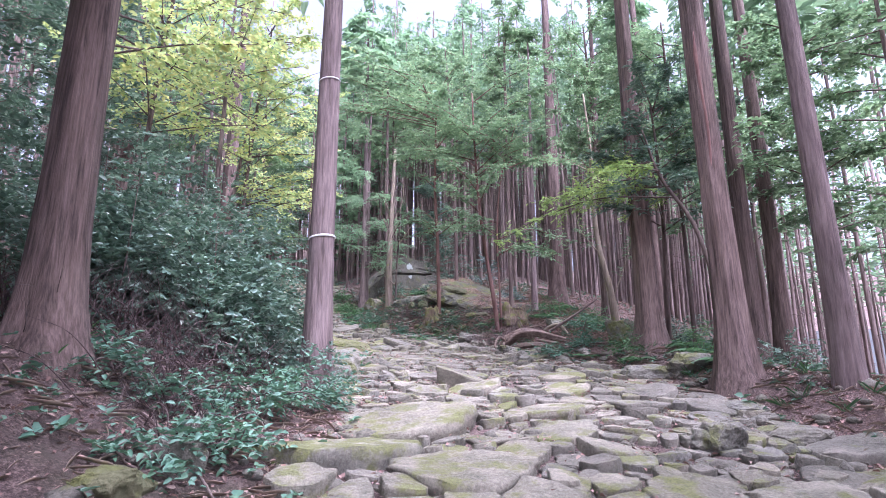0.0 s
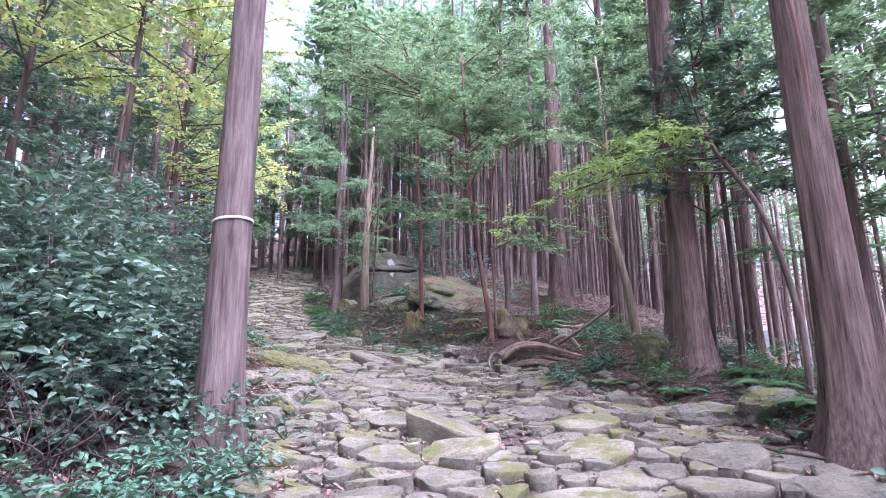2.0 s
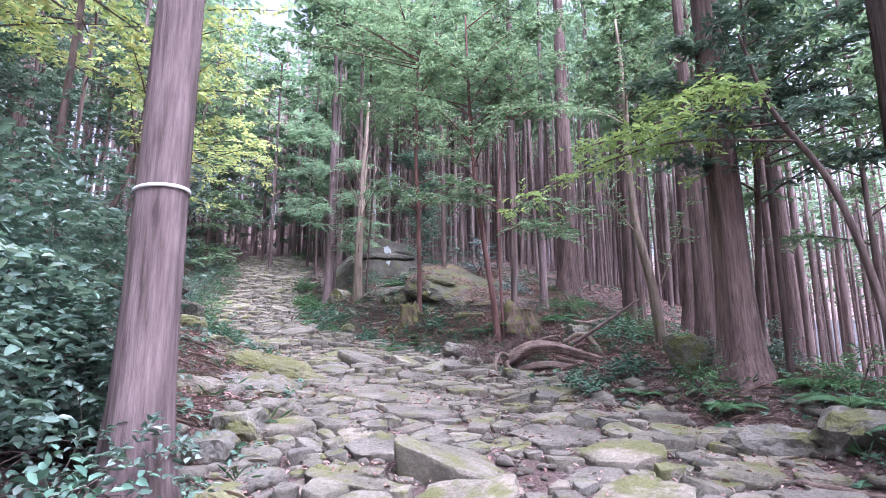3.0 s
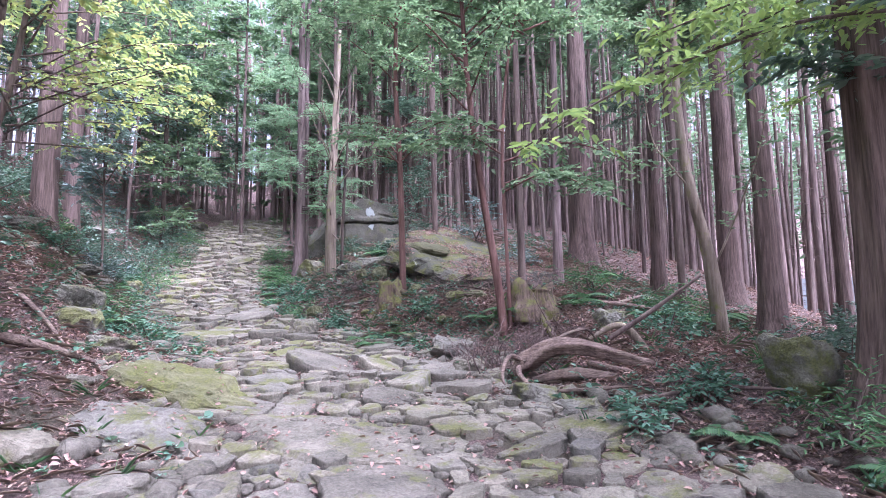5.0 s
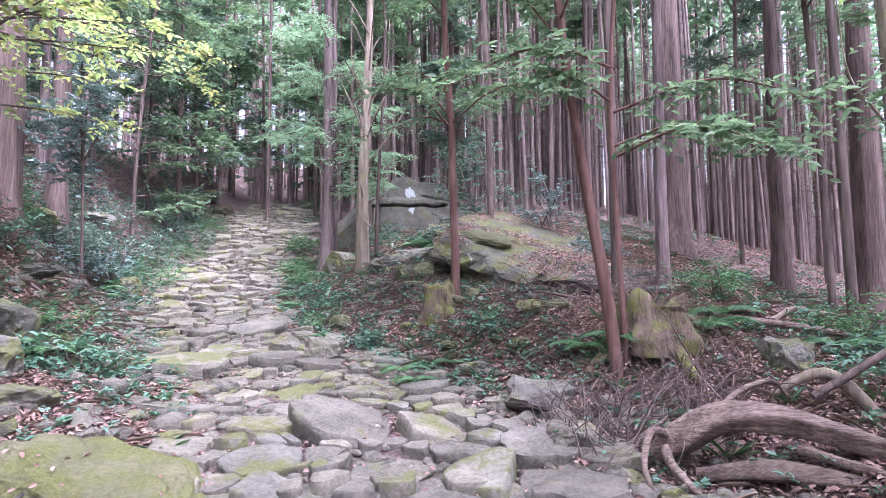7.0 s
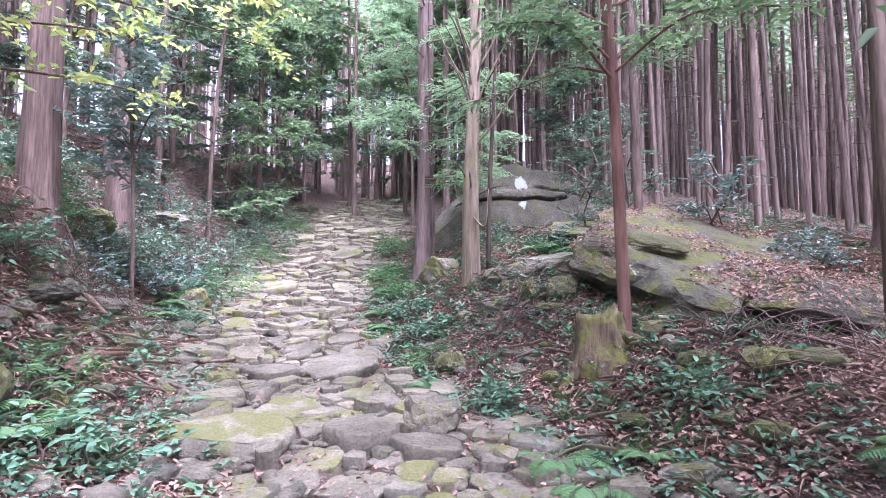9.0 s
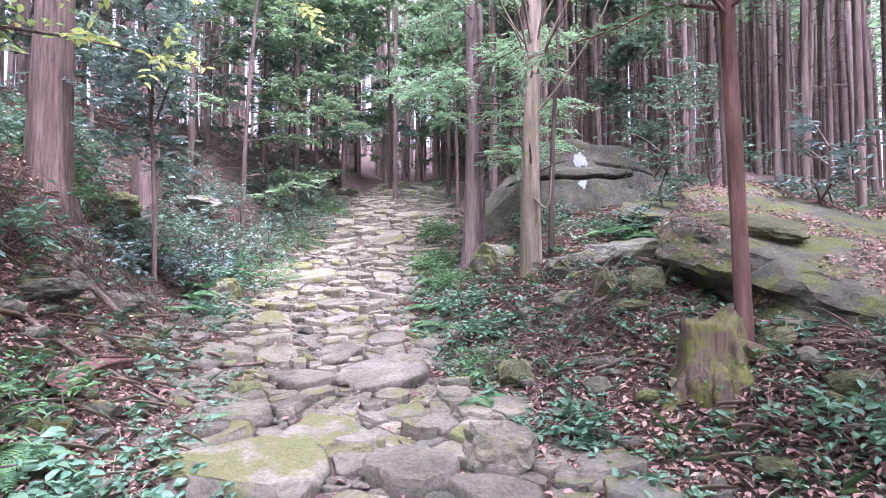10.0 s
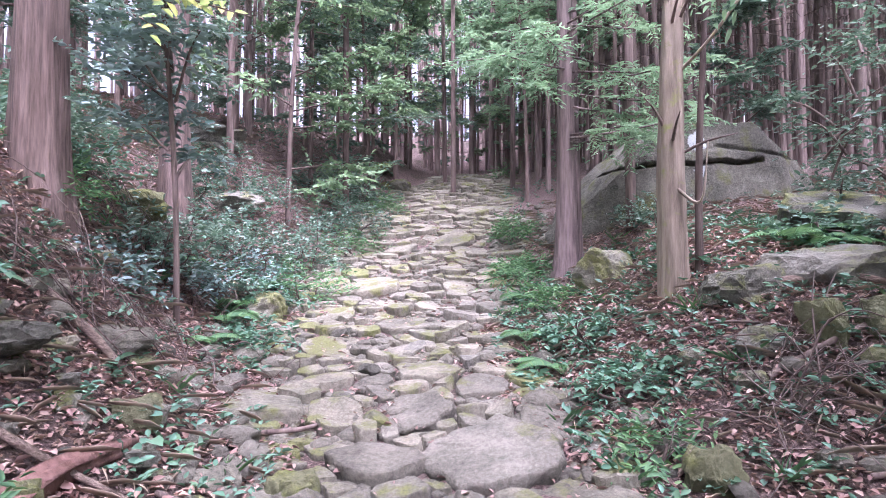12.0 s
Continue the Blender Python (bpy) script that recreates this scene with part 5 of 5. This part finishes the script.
    tagged(new("brush_pile", pile.mesh("brush_pile", bark or TWIG)), label, "brush", kind="stuff")


# the first six, below the near bushes, take the shade-darkened bark
for k, (x, y, r, tall, n) in enumerate(((-1.9, 5.9, 0.6, 0.8, 220), (-2.7, 5.5, 0.6, 0.9, 220), (-3.3, 4.7, 0.5, 0.6, 120), (-2.0, 5.1, 0.5, 0.35, 150), (-1.7, 4.5, 0.45, 0.2, 90), (-2.2, 6.6, 0.6, 1.0, 160), (2.0, 12.15, 0.4, 0.4, 130), (2.7, 12.2, 0.4, 0.35, 110), (-4.1, 15.6, 0.6, 0.22, 110), (-4.6, 14.6, 0.6, 0.28, 110), (0.2, 15.9, 0.5, 0.2, 110), (3.1, 14.6, 0.5, 0.35, 110), (1.9, 14.6, 0.5, 0.22, 100), (-5.1, 17.0, 0.5, 0.4, 110))):
    brush_pile(x, y, r, tall, n, 900 + k, "tangle of thin dead brown stems on leaf litter", SHADED_BRUSH if k < 6 else TWIG)

chunks = [rock_mesh("rubble_stone", mat, 1.0, 0.8, 0.55, 950 + k, 2, 0.55, 0.25) for k, mat in enumerate((PAVING, MOSSY, PAVING, LEDGE, PAVING))]
local = np.random.default_rng(31)
for x0, x1, y0, y1, n in ((-0.9, 0.5, 7.6, 9.9, 50), (-2.4, -1.0, 10.9, 13.6, 45), (-3.2, -2.3, 13.4, 15.6, 30), (1.6, 2.6, 10.4, 12.6, 30), (2.6, 3.8, 4.4, 8.6, 45), (-4.4, -3.3, 13.6, 16.2, 30), (-4.8, -2.3, 12.8, 17.5, 60), (-0.7, 3.2, 13.0, 16.6, 55), (-5.0, -3.6, 17.0, 20.0, 25)):
    for _ in range(n):
        x, y, size = local.uniform(x0, x1), local.uniform(y0, y1), local.uniform(0.05, 0.14)
        ob = new("rubble_stone", chunks[local.integers(5)])
        ob.matrix_world = pose(x, y, on_ground(x, y) + size * 0.2, local.normal(0, 14), local.normal(0, 14), local.uniform(0, 360)) @ Matrix.Diagonal((size, size, size, 1))
        tagged(ob, "loose angular stone at the path's edge", "stone", "loose stones beside the path")


# ---- ferns and small plants ----
def fern_mesh(seed, fronds, reach):
    """Fronds, each a rib with two rows of narrow leaflets."""
    local = np.random.default_rng(seed)
    out = []
    for k in range(fronds):
        a = 6.28 * k / fronds + local.uniform(-0.3, 0.3)
        d = reach * local.uniform(0.7, 1.15)
        s = np.linspace(0.08, 1, 22)
        way = np.array([math.cos(a), math.sin(a), 0])
        rib = way * (s * d)[:, None] + np.array([0, 0, 1]) * (d * (0.75 * s - 0.72 * s**2))[:, None]
        side = np.array([-math.sin(a), math.cos(a), 0])
        soup = Soup().add(*tube(rib[::3], [0.006, 0.004, 0.001], 4))
        wide = d * 0.26 * np.sin(np.pi * np.clip(s * 0.9 + 0.08, 0, 1)) + 0.01
        for sign in (-1, 1):
            soup.add(*leaves(rib, side * sign + way * 0.35 + (0, 0, -0.12), np.tile([0, 0, 1.0], (22, 1)), wide, d * 0.055, 0.1))
        out.append(soup.mesh("frond", FERN))
    return out


def plant_fern(x, y, meshes, scale, turn, label="green fern with arching fronds on leaf litter"):
    ob = empty("fern", x, y, on_ground(x, y) + 0.01, label=label, category="fern", group="ferns")
    ob.rotation_euler, ob.scale = (0, 0, turn), (scale, scale, scale)
    for me in meshes:
        part("frond", me, ob)


kinds = [fern_mesh(k, 6 + k, 0.42) for k in range(4)]
for k, (x, y, s) in enumerate(((0.8, 17.75, 1.3), (0.45, 13.9, 0.9), (0.6, 13.6, 0.8), (-2.6, 13.1, 1.0), (-2.75, 12.95, 0.8), (2.2, 13.2, 1.0), (2.5, 13.0, 1.0), (2.75, 12.9, 1.0), (3.3, 13.1, 1.1), (3.7, 13.8, 1.1), (4.4, 13.0, 1.1), (4.8, 12.9, 1.0), (1.55, 17.4, 1.0), (0.95, 18.1, 1.1), (0.95, 17.6, 1.0), (-1.55, 17.6, 0.9), (-1.7, 18.7, 1.0), (-1.25, 16.9, 0.8), (-4.5, 17.1, 1.1), (-4.7, 17.6, 1.1), (-4.9, 18.6, 1.1), (-5.1, 17.0, 1.1), (-4.2, 16.5, 0.9), (4.9, 8.9, 1.2), (4.6, 8.2, 1.1), (5.2, 9.0, 1.2), (3.9, 8.9, 0.9), (4.5, 7.4, 1.0), (3.4, 9.7, 0.8), (-0.7, 15.2, 0.7), (-2.45, 14.6, 0.6), (1.0, 13.9, 0.6), (4.6, 10.8, 0.9), (5.6, 13.6, 1.1), (6.2, 14.2, 1.1), (4.1, 15.9, 1.0), (4.6, 15.4, 1.1))):
    plant_fern(x, y, kinds[k % 4], s, k * 1.3)


def scattered_plants():
    """Small leafy plants, straw, litter and gravel strewn over the ground."""
    local = np.random.default_rng(77)

    def spots(n, x0, x1, y0, y1, margin):
        x, y = local.uniform(x0, x1, n), local.uniform(y0, y1, n)
        c, w = along(KC, y), along(KW, y)
        keep = (x < c - w - margin) | (x > c + w + margin)
        return x[keep], y[keep]

    # fallen leaves, thick beside the path and thin on its stones
    xa, ya = spots(85000, -8.5, 7.5, 2.5, 21, -0.15)
    xb, yb = spots(90000, -5.6, 4.6, 11, 18.5, -0.15)
    x, y = np.concatenate([xa, xb]), np.concatenate([ya, yb])
    patch = np.sin(1.9 * x + 1.1 * y) * np.sin(1.3 * y - 0.7 * x) + np.sin(3.7 * x) * np.sin(4.1 * y) * 0.6
    keep = local.uniform(-2.3, 0.9 - 0.9 * (y > 12.5), len(x)) < patch
    # sparser near the west bushes: darker floor for wet litter and their shade
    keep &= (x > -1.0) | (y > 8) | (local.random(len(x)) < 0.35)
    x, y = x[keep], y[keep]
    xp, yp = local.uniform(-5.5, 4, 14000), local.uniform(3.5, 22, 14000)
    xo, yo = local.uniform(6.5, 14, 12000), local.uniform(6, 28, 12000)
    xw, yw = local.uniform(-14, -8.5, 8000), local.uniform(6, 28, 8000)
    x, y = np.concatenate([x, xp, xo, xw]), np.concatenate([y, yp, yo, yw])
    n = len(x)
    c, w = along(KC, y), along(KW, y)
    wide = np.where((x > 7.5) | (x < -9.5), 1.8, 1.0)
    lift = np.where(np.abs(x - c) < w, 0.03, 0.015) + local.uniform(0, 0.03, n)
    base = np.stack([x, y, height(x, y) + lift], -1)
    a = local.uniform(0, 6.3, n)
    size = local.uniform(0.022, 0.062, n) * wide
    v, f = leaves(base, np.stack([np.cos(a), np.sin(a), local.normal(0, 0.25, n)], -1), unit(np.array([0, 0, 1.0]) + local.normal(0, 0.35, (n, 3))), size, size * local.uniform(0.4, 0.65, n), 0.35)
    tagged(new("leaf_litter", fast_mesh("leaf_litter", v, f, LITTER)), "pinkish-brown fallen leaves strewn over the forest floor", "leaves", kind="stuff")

    # crumbled leaves and needles
    x, y = spots(110000, -6, 5, 3, 18.5, -0.1)
    # crumbs thinned likewise, so bare soil darkens the shaded near west
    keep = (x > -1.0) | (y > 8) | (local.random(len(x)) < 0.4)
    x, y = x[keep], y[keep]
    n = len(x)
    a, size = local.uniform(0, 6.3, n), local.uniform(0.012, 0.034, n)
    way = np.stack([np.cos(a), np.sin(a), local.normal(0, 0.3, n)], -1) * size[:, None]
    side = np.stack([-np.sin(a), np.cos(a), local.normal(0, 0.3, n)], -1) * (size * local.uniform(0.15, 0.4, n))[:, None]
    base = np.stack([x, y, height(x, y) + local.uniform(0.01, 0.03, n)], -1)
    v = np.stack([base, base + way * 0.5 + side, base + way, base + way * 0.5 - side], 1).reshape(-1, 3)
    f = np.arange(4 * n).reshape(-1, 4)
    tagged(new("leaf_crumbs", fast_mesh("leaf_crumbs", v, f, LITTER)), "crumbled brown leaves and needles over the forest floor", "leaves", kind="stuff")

    # thin straw and twigs
    x, y = spots(30000, -9, 7.5, 3, 23, 0.0)
    n = len(x)
    a, d = local.uniform(0, 6.3, n), local.uniform(0.08, 0.32, n)
    base = np.stack([x, y, height(x, y) + local.uniform(0.01, 0.06, n)], -1)
    v, f = leaves(base, np.stack([np.cos(a), np.sin(a), local.normal(0, 0.15, n)], -1), np.tile([0, 0, 1.0], (n, 1)), d, local.uniform(0.004, 0.009, n), 0.5)
    tagged(new("twig_litter", fast_mesh("twig_litter", v, f, STRAW)), "thin dry twigs and straw over the forest floor", "twigs", kind="stuff")

    # bent dead twigs
    x, y = spots(2600, -5.8, 4.6, 4, 19, 0.0)
    twigs = Soup()
    for a, b in zip(x[:1300], y[:1300]):
        turn, d, r = local.uniform(0, 6.3), local.uniform(0.12, 0.4), local.uniform(0.0015, 0.004)
        line = [(a + s * d * math.cos(turn + 0.6 * s * local.normal()), b + s * d * math.sin(turn + 0.6 * s * local.normal())) for s in (0, 0.4, 0.7, 1)]
        lift = local.uniform(0.02, 0.1)
        twigs.add(*tube([(p, q, on_ground(p, q) + 0.015 + lift * k / 3) for k, (p, q) in enumerate(line)], [r, r * 0.8, r * 0.4], 3))
    tagged(new("fallen_twigs", twigs.mesh("fallen_twigs", DEADWOOD)), "bent dead twigs lying over leaf litter", "twigs", kind="stuff")

    # low leafy plants in patches
    x, y = spots(12000, -10, 11, 3, 26, 0.0)
    keep = np.sin(1.1 * x + 2) * np.sin(0.9 * y + 1) + local.normal(0, 0.45, len(x)) > 0.1
    xr, yr = spots(5200, -2.5, 2.2, 12.5, 19, 0.0)
    xl, yl = spots(3000, -7.5, -2.0, 12.5, 20, 0.0)
    x, y = np.concatenate([x[keep], xr[:1300], xl[:1300]]), np.concatenate([y[keep], yr[:1300], yl[:1300]])
    n = len(x)
    base = np.stack([x, y, height(x, y) + 0.02], -1)
    a = local.uniform(0, 6.3, n)
    v, f = sprays(base, np.stack([np.cos(a), np.sin(a), 0 * a + 1.1], -1), local.uniform(0.08, 0.26, n), 6, 0.06, 0.03, 0.9, 0.35, 0.4)
    tagged(new("ground_plants", fast_mesh("ground_plants", v, f, GLAUCOUS)), "low blue-green leafy plants covering the forest floor", "plants", kind="stuff")

    # broad-leaved plants
    x, y = spots(900, -7, 6, 3, 20, 0.0)
    x, y = x[:420], y[:420]
    n = len(x)
    a = local.uniform(0, 6.3, n)
    v, f = sprays(np.stack([x, y, height(x, y) + 0.05], -1), np.stack([np.cos(a), np.sin(a), 0 * a + 0.6], -1), local.uniform(0.08, 0.2, n), 4, 0.085, 0.065, 0.9, 0.3, 0.3)
    tagged(new("broad_plants", fast_mesh("broad_plants", v, f, GLAUCOUS)), "broad blue-green leaves scattered over leaf litter", "plants", kind="stuff")

    # grass tufts
    x, y = spots(300, -6, 6, 4, 20, 0.0)
    n = len(x)
    k = 14
    base = np.repeat(np.stack([x, y, height(x, y)], -1), k, 0) + local.normal(0, 0.025, (n * k, 3)) * (1, 1, 0)
    a = local.uniform(0, 6.3, n * k)
    v, f = leaves(base, np.stack([np.cos(a), np.sin(a), local.uniform(0.5, 1.8, n * k)], -1), np.tile([0, 0, 1.0], (n * k, 1)), local.uniform(0.08, 0.24, n * k), 0.005, 0.3)
    tagged(new("grass_tufts", fast_mesh("grass_tufts", v, f, FERN)), "thin green grass tufts among leaf litter", "grass", kind="stuff")

    # broken stone along the path's edges and in the joints
    chunk = bmesh.new()
    bmesh.ops.create_icosphere(chunk, subdivisions=1, radius=1.0)
    cv = np.array([q.co for q in chunk.verts])
    cf = np.array([[q.index for q in p.verts] for p in chunk.faces])
    chunk.free()
    n = 6500
    y = local.uniform(2, 23, n)
    c, w = along(KC, y), along(KW, y)
    x = c + w * np.clip(local.normal(0, 0.75, n), -1.5, 1.5)
    size = local.uniform(0.012, 0.055, n) * np.where(np.abs(x - c) > w * 0.85, 1.7, 1.0) * np.where(local.random(n) > 0.85, 1.6, 1.0)
    shape = cv[None] * (1 + local.normal(0, 0.18, (n, len(cv), 1))) * (local.uniform(0.7, 1.3, (n, 1, 3)) * (1, 1, 0.6)) * size[:, None, None]
    v = shape + np.stack([x, y, height(x, y) + size * 0.25], -1)[:, None]
    f = cf[None] + (np.arange(n) * len(cv))[:, None, None]
    tagged(new("gravel", fast_mesh("gravel", v.reshape(-1, 3), f.reshape(-1, 3), PAVING)), "small broken grey stones between the paving stones", "gravel", kind="stuff")


scattered_plants()


# ---- stone path ----
BIG = [
    (0.09, 5.6, 0.72), (1.62, 6.05, 0.46), (0.54, 4.33, 0.55), (1.5, 5.25, 0.39), (-0.4, 4.75, 0.6), (2.76, 4.87, 0.27), (1.22, 7.75, 0.55), (0.79, 9.4, 0.45),
    (2.16, 7.18, 0.36), (0.29, 7.73, 0.42), (0.98, 7.2, 0.37), (2.01, 8.61, 0.43), (0.26, 9.3, 0.3), (0.87, 11.18, 0.29), (1.3, 11.1, 0.26), (0.13, 12.49, 0.49),
    (-0.35, 11.87, 0.27), (0.5, 11.75, 0.28), (1.07, 11.65, 0.27), (1.6, 11.36, 0.3), (-0.49, 14.65, 0.28), (-1.76, 14.07, 0.42), (-0.9, 14.14, 0.29), (-1.59, 14.58, 0.27),
    (-1.5, 15.55, 0.4), (-2.14, 15.37, 0.25), (-2.27, 14.67, 0.25), (-3.22, 17.15, 0.4), (-3.75, 19.0, 0.45), (-2.75, 17.84, 0.38), (-3.84, 18.07, 0.33),
]


ACROSS = 1.3


def paving_plan(y0, y1, spacing, seed):
    """Seeds of stones, x, y and size, that fill the path between y0 and y1; stones lie longer across the path."""
    local = np.random.default_rng(seed)
    seeds = [b for b in BIG if y0 <= b[1] < y1]
    for _ in range(int(9000 * (y1 - y0) / 10)):
        y = local.uniform(y0, y1)
        c, w = float(along(KC, y)), float(along(KW, y)) + 0.1
        x = c + local.uniform(-w, w)
        u, q = (x - 0.42) * 0.96 - (y - 10.28) * 0.28, (x - 0.42) * 0.28 + (y - 10.28) * 0.96
        if (u / 1.15) ** 2 + (q / 0.5) ** 2 < 1:
            continue
        r = spacing * local.choice([0.4, 0.65, 1.0, 1.4], p=[0.28, 0.3, 0.26, 0.16])
        if all((x - a) ** 2 + ((y - b) * ACROSS) ** 2 > (r + q) ** 2 * 0.72 for a, b, q in seeds):
            seeds.append((x, y, r))
    return np.array(seeds)


def outline(k, seeds, gap, local):
    """The cell of a stone among its neighbours, with its corners worn off and its sides uneven."""
    x, y, r = seeds[k]
    angles = np.linspace(0, 2 * np.pi, 9, endpoint=False) + local.uniform(0, 0.7) + local.normal(0, 0.14, 9)
    stretch = r * (1.35 if r > 0.35 else 1.7)
    cell = [Vector((math.cos(a), math.sin(a))) * stretch * local.uniform(0.75, 1.2) for a in angles]
    d2 = (seeds[:, 0] - x) ** 2 + ((seeds[:, 1] - y) * ACROSS) ** 2
    for o in np.argsort(d2)[1:14]:
        to = Vector((seeds[o, 0] - x, (seeds[o, 1] - y) * ACROSS))
        far = to.length
        edge = (far * far + r * r - seeds[o, 2] ** 2) / (2 * far) - gap * local.uniform(0.3, 1.9)
        turn = local.normal(0, 0.12)
        n = to / far
        n = Vector((n.x * math.cos(turn) - n.y * math.sin(turn), n.x * math.sin(turn) + n.y * math.cos(turn)))
        cut = []
        for a, b in zip(cell, cell[1:] + cell[:1]):
            da, db = a.dot(n) - edge, b.dot(n) - edge
            if da <= 0:
                cut.append(a)
            if da * db < 0:
                cut.append(a.lerp(b, da / (da - db)))
        cell = cut
        if len(cell) < 3:
            return None
    out = []
    for a, b in zip(cell, cell[1:] + cell[:1]):
        s = (a - b).length
        if s > 0.035:
            steps = 2 if s < 0.14 else 3 if s < 0.3 else 5
            for t in np.linspace(0.14, 0.86, steps):
                out.append(a.lerp(b, float(t)) * local.uniform(0.93, 1.05))
    out = [Vector((p.x, p.y / ACROSS)) for p in out]
    area = sum(a.x * b.y - a.y * b.x for a, b in zip(out, out[1:] + out[:1])) / 2 if out else 0
    return out if len(out) > 4 and area > 0.004 else None


def slab(cell, thick, local):
    """A worn stone on its outline: broken sides, a rounded rim and an uneven, slightly domed top."""
    n = len(cell)
    mid = sum(cell, Vector((0, 0))) / n
    size = min(1.0, sum((p - mid).length for p in cell) / n / 0.3)
    off = Vector(local.uniform(-40, 40, 3))
    lean = local.normal(0, 0.05, 2)
    v, f = [], []
    for shrink, z in ((0.86, -0.18), (0.99, thick * 0.2), (1.0, thick * 0.72), (0.97, thick * 0.95), (0.945, thick), (0.5, thick + 0.004 * size)):
        for p in cell:
            q = mid + (p - mid) * shrink * (1 + local.normal(0, 0.02 if shrink > 0.95 else 0.01))
            up = 0.022 * size * noise.noise(Vector((q.x * 4.5, q.y * 6, 0)) + off) + 0.012 * noise.noise(Vector((q.x * 14, q.y * 14, 2)) + off)
            v.append((q.x, q.y, z + (up + lean[0] * q.x + lean[1] * q.y if z > 0 else 0)))
    for k in range(5):
        for j in range(n):
            f.append((k * n + j, k * n + (j + 1) % n, (k + 1) * n + (j + 1) % n, (k + 1) * n + j))
    v.append((mid.x, mid.y, thick + 0.004 * size))
    for j in range(n):
        f.append((5 * n + j, 5 * n + (j + 1) % n, 6 * n))
    return v, f


def stone_path(x0, stretch, label, bands):
    path = empty("stone_path", x0, stretch[0], on_ground(x0, stretch[0]), label=label, category="path", kind="structure")
    count = 0
    local = np.random.default_rng(int(stretch[0]))
    far_v, far_f, far_soft = [], [], []
    for y0, y1, spacing, gap in bands:
        seeds = paving_plan(y0, y1, spacing, int(y0) + 20)
        for k in range(len(seeds)):
            cell = outline(k, seeds, gap, local)
            if cell is None:
                continue
            x, y, r = seeds[k]
            thick = float(np.clip(local.normal(0.055, 0.03) + 0.015 * (r > 0.3), 0.025, 0.12))
            v, f = slab(cell, thick, local)
            slope = float(height(x, y + 0.3) - height(x, y - 0.3)) / 0.6
            lean = Euler((slope * 0.75 + local.normal(0, 0.075), local.normal(0, 0.09), 0)).to_matrix().to_4x4()
            m = Matrix.Translation((x, y, on_ground(x, y))) @ lean
            if stretch[0] < y < stretch[1] and (count < 300 or r > 0.35):
                me = bpy.data.meshes.new("paving_stone")
                me.from_pydata(v, [], f)
                me.materials.append(PAVING if local.random() > 0.16 else MOSSY)
                me.polygons.foreach_set("use_smooth", np.arange(len(f)) < len(f) // 2)
                ob = new("paving_stone", me)
                ob.parent = path
                ob.matrix_parent_inverse = Matrix.Translation(path.location).inverted()
                ob.matrix_basis = m
                count += 1
            else:
                base = len(far_v)
                far_v += [m @ Vector(p) for p in v]
                far_f += [tuple(i + base for i in q) for q in f]
                far_soft += [k < len(f) // 2 for k in range(len(f))]
    me = bpy.data.meshes.new("far_paving")
    me.from_pydata(far_v, [], far_f)
    me.materials.append(PAVING)
    me.polygons.foreach_set("use_smooth", np.array(far_soft))
    rest = part("far_paving", me, path)
    rest.matrix_parent_inverse = Matrix.Translation(path.location).inverted()
    tagged(rest, kind="stuff")


stone_path(1.2, (4.0, 11.5), "wide lower footpath of rough uneven paving stones", ((-1, 4.0, 0.26, 0.02), (4.0, 10.2, 0.24, 0.018), (10.2, 11.5, 0.2, 0.017)))
stone_path(0.1, (11.5, 20.5), "narrow footpath of flat mossy paving stones climbing on", ((11.5, 14.9, 0.22, 0.015), (14.9, 20.5, 0.22, 0.015), (20.5, 31, 0.28, 0.02)))
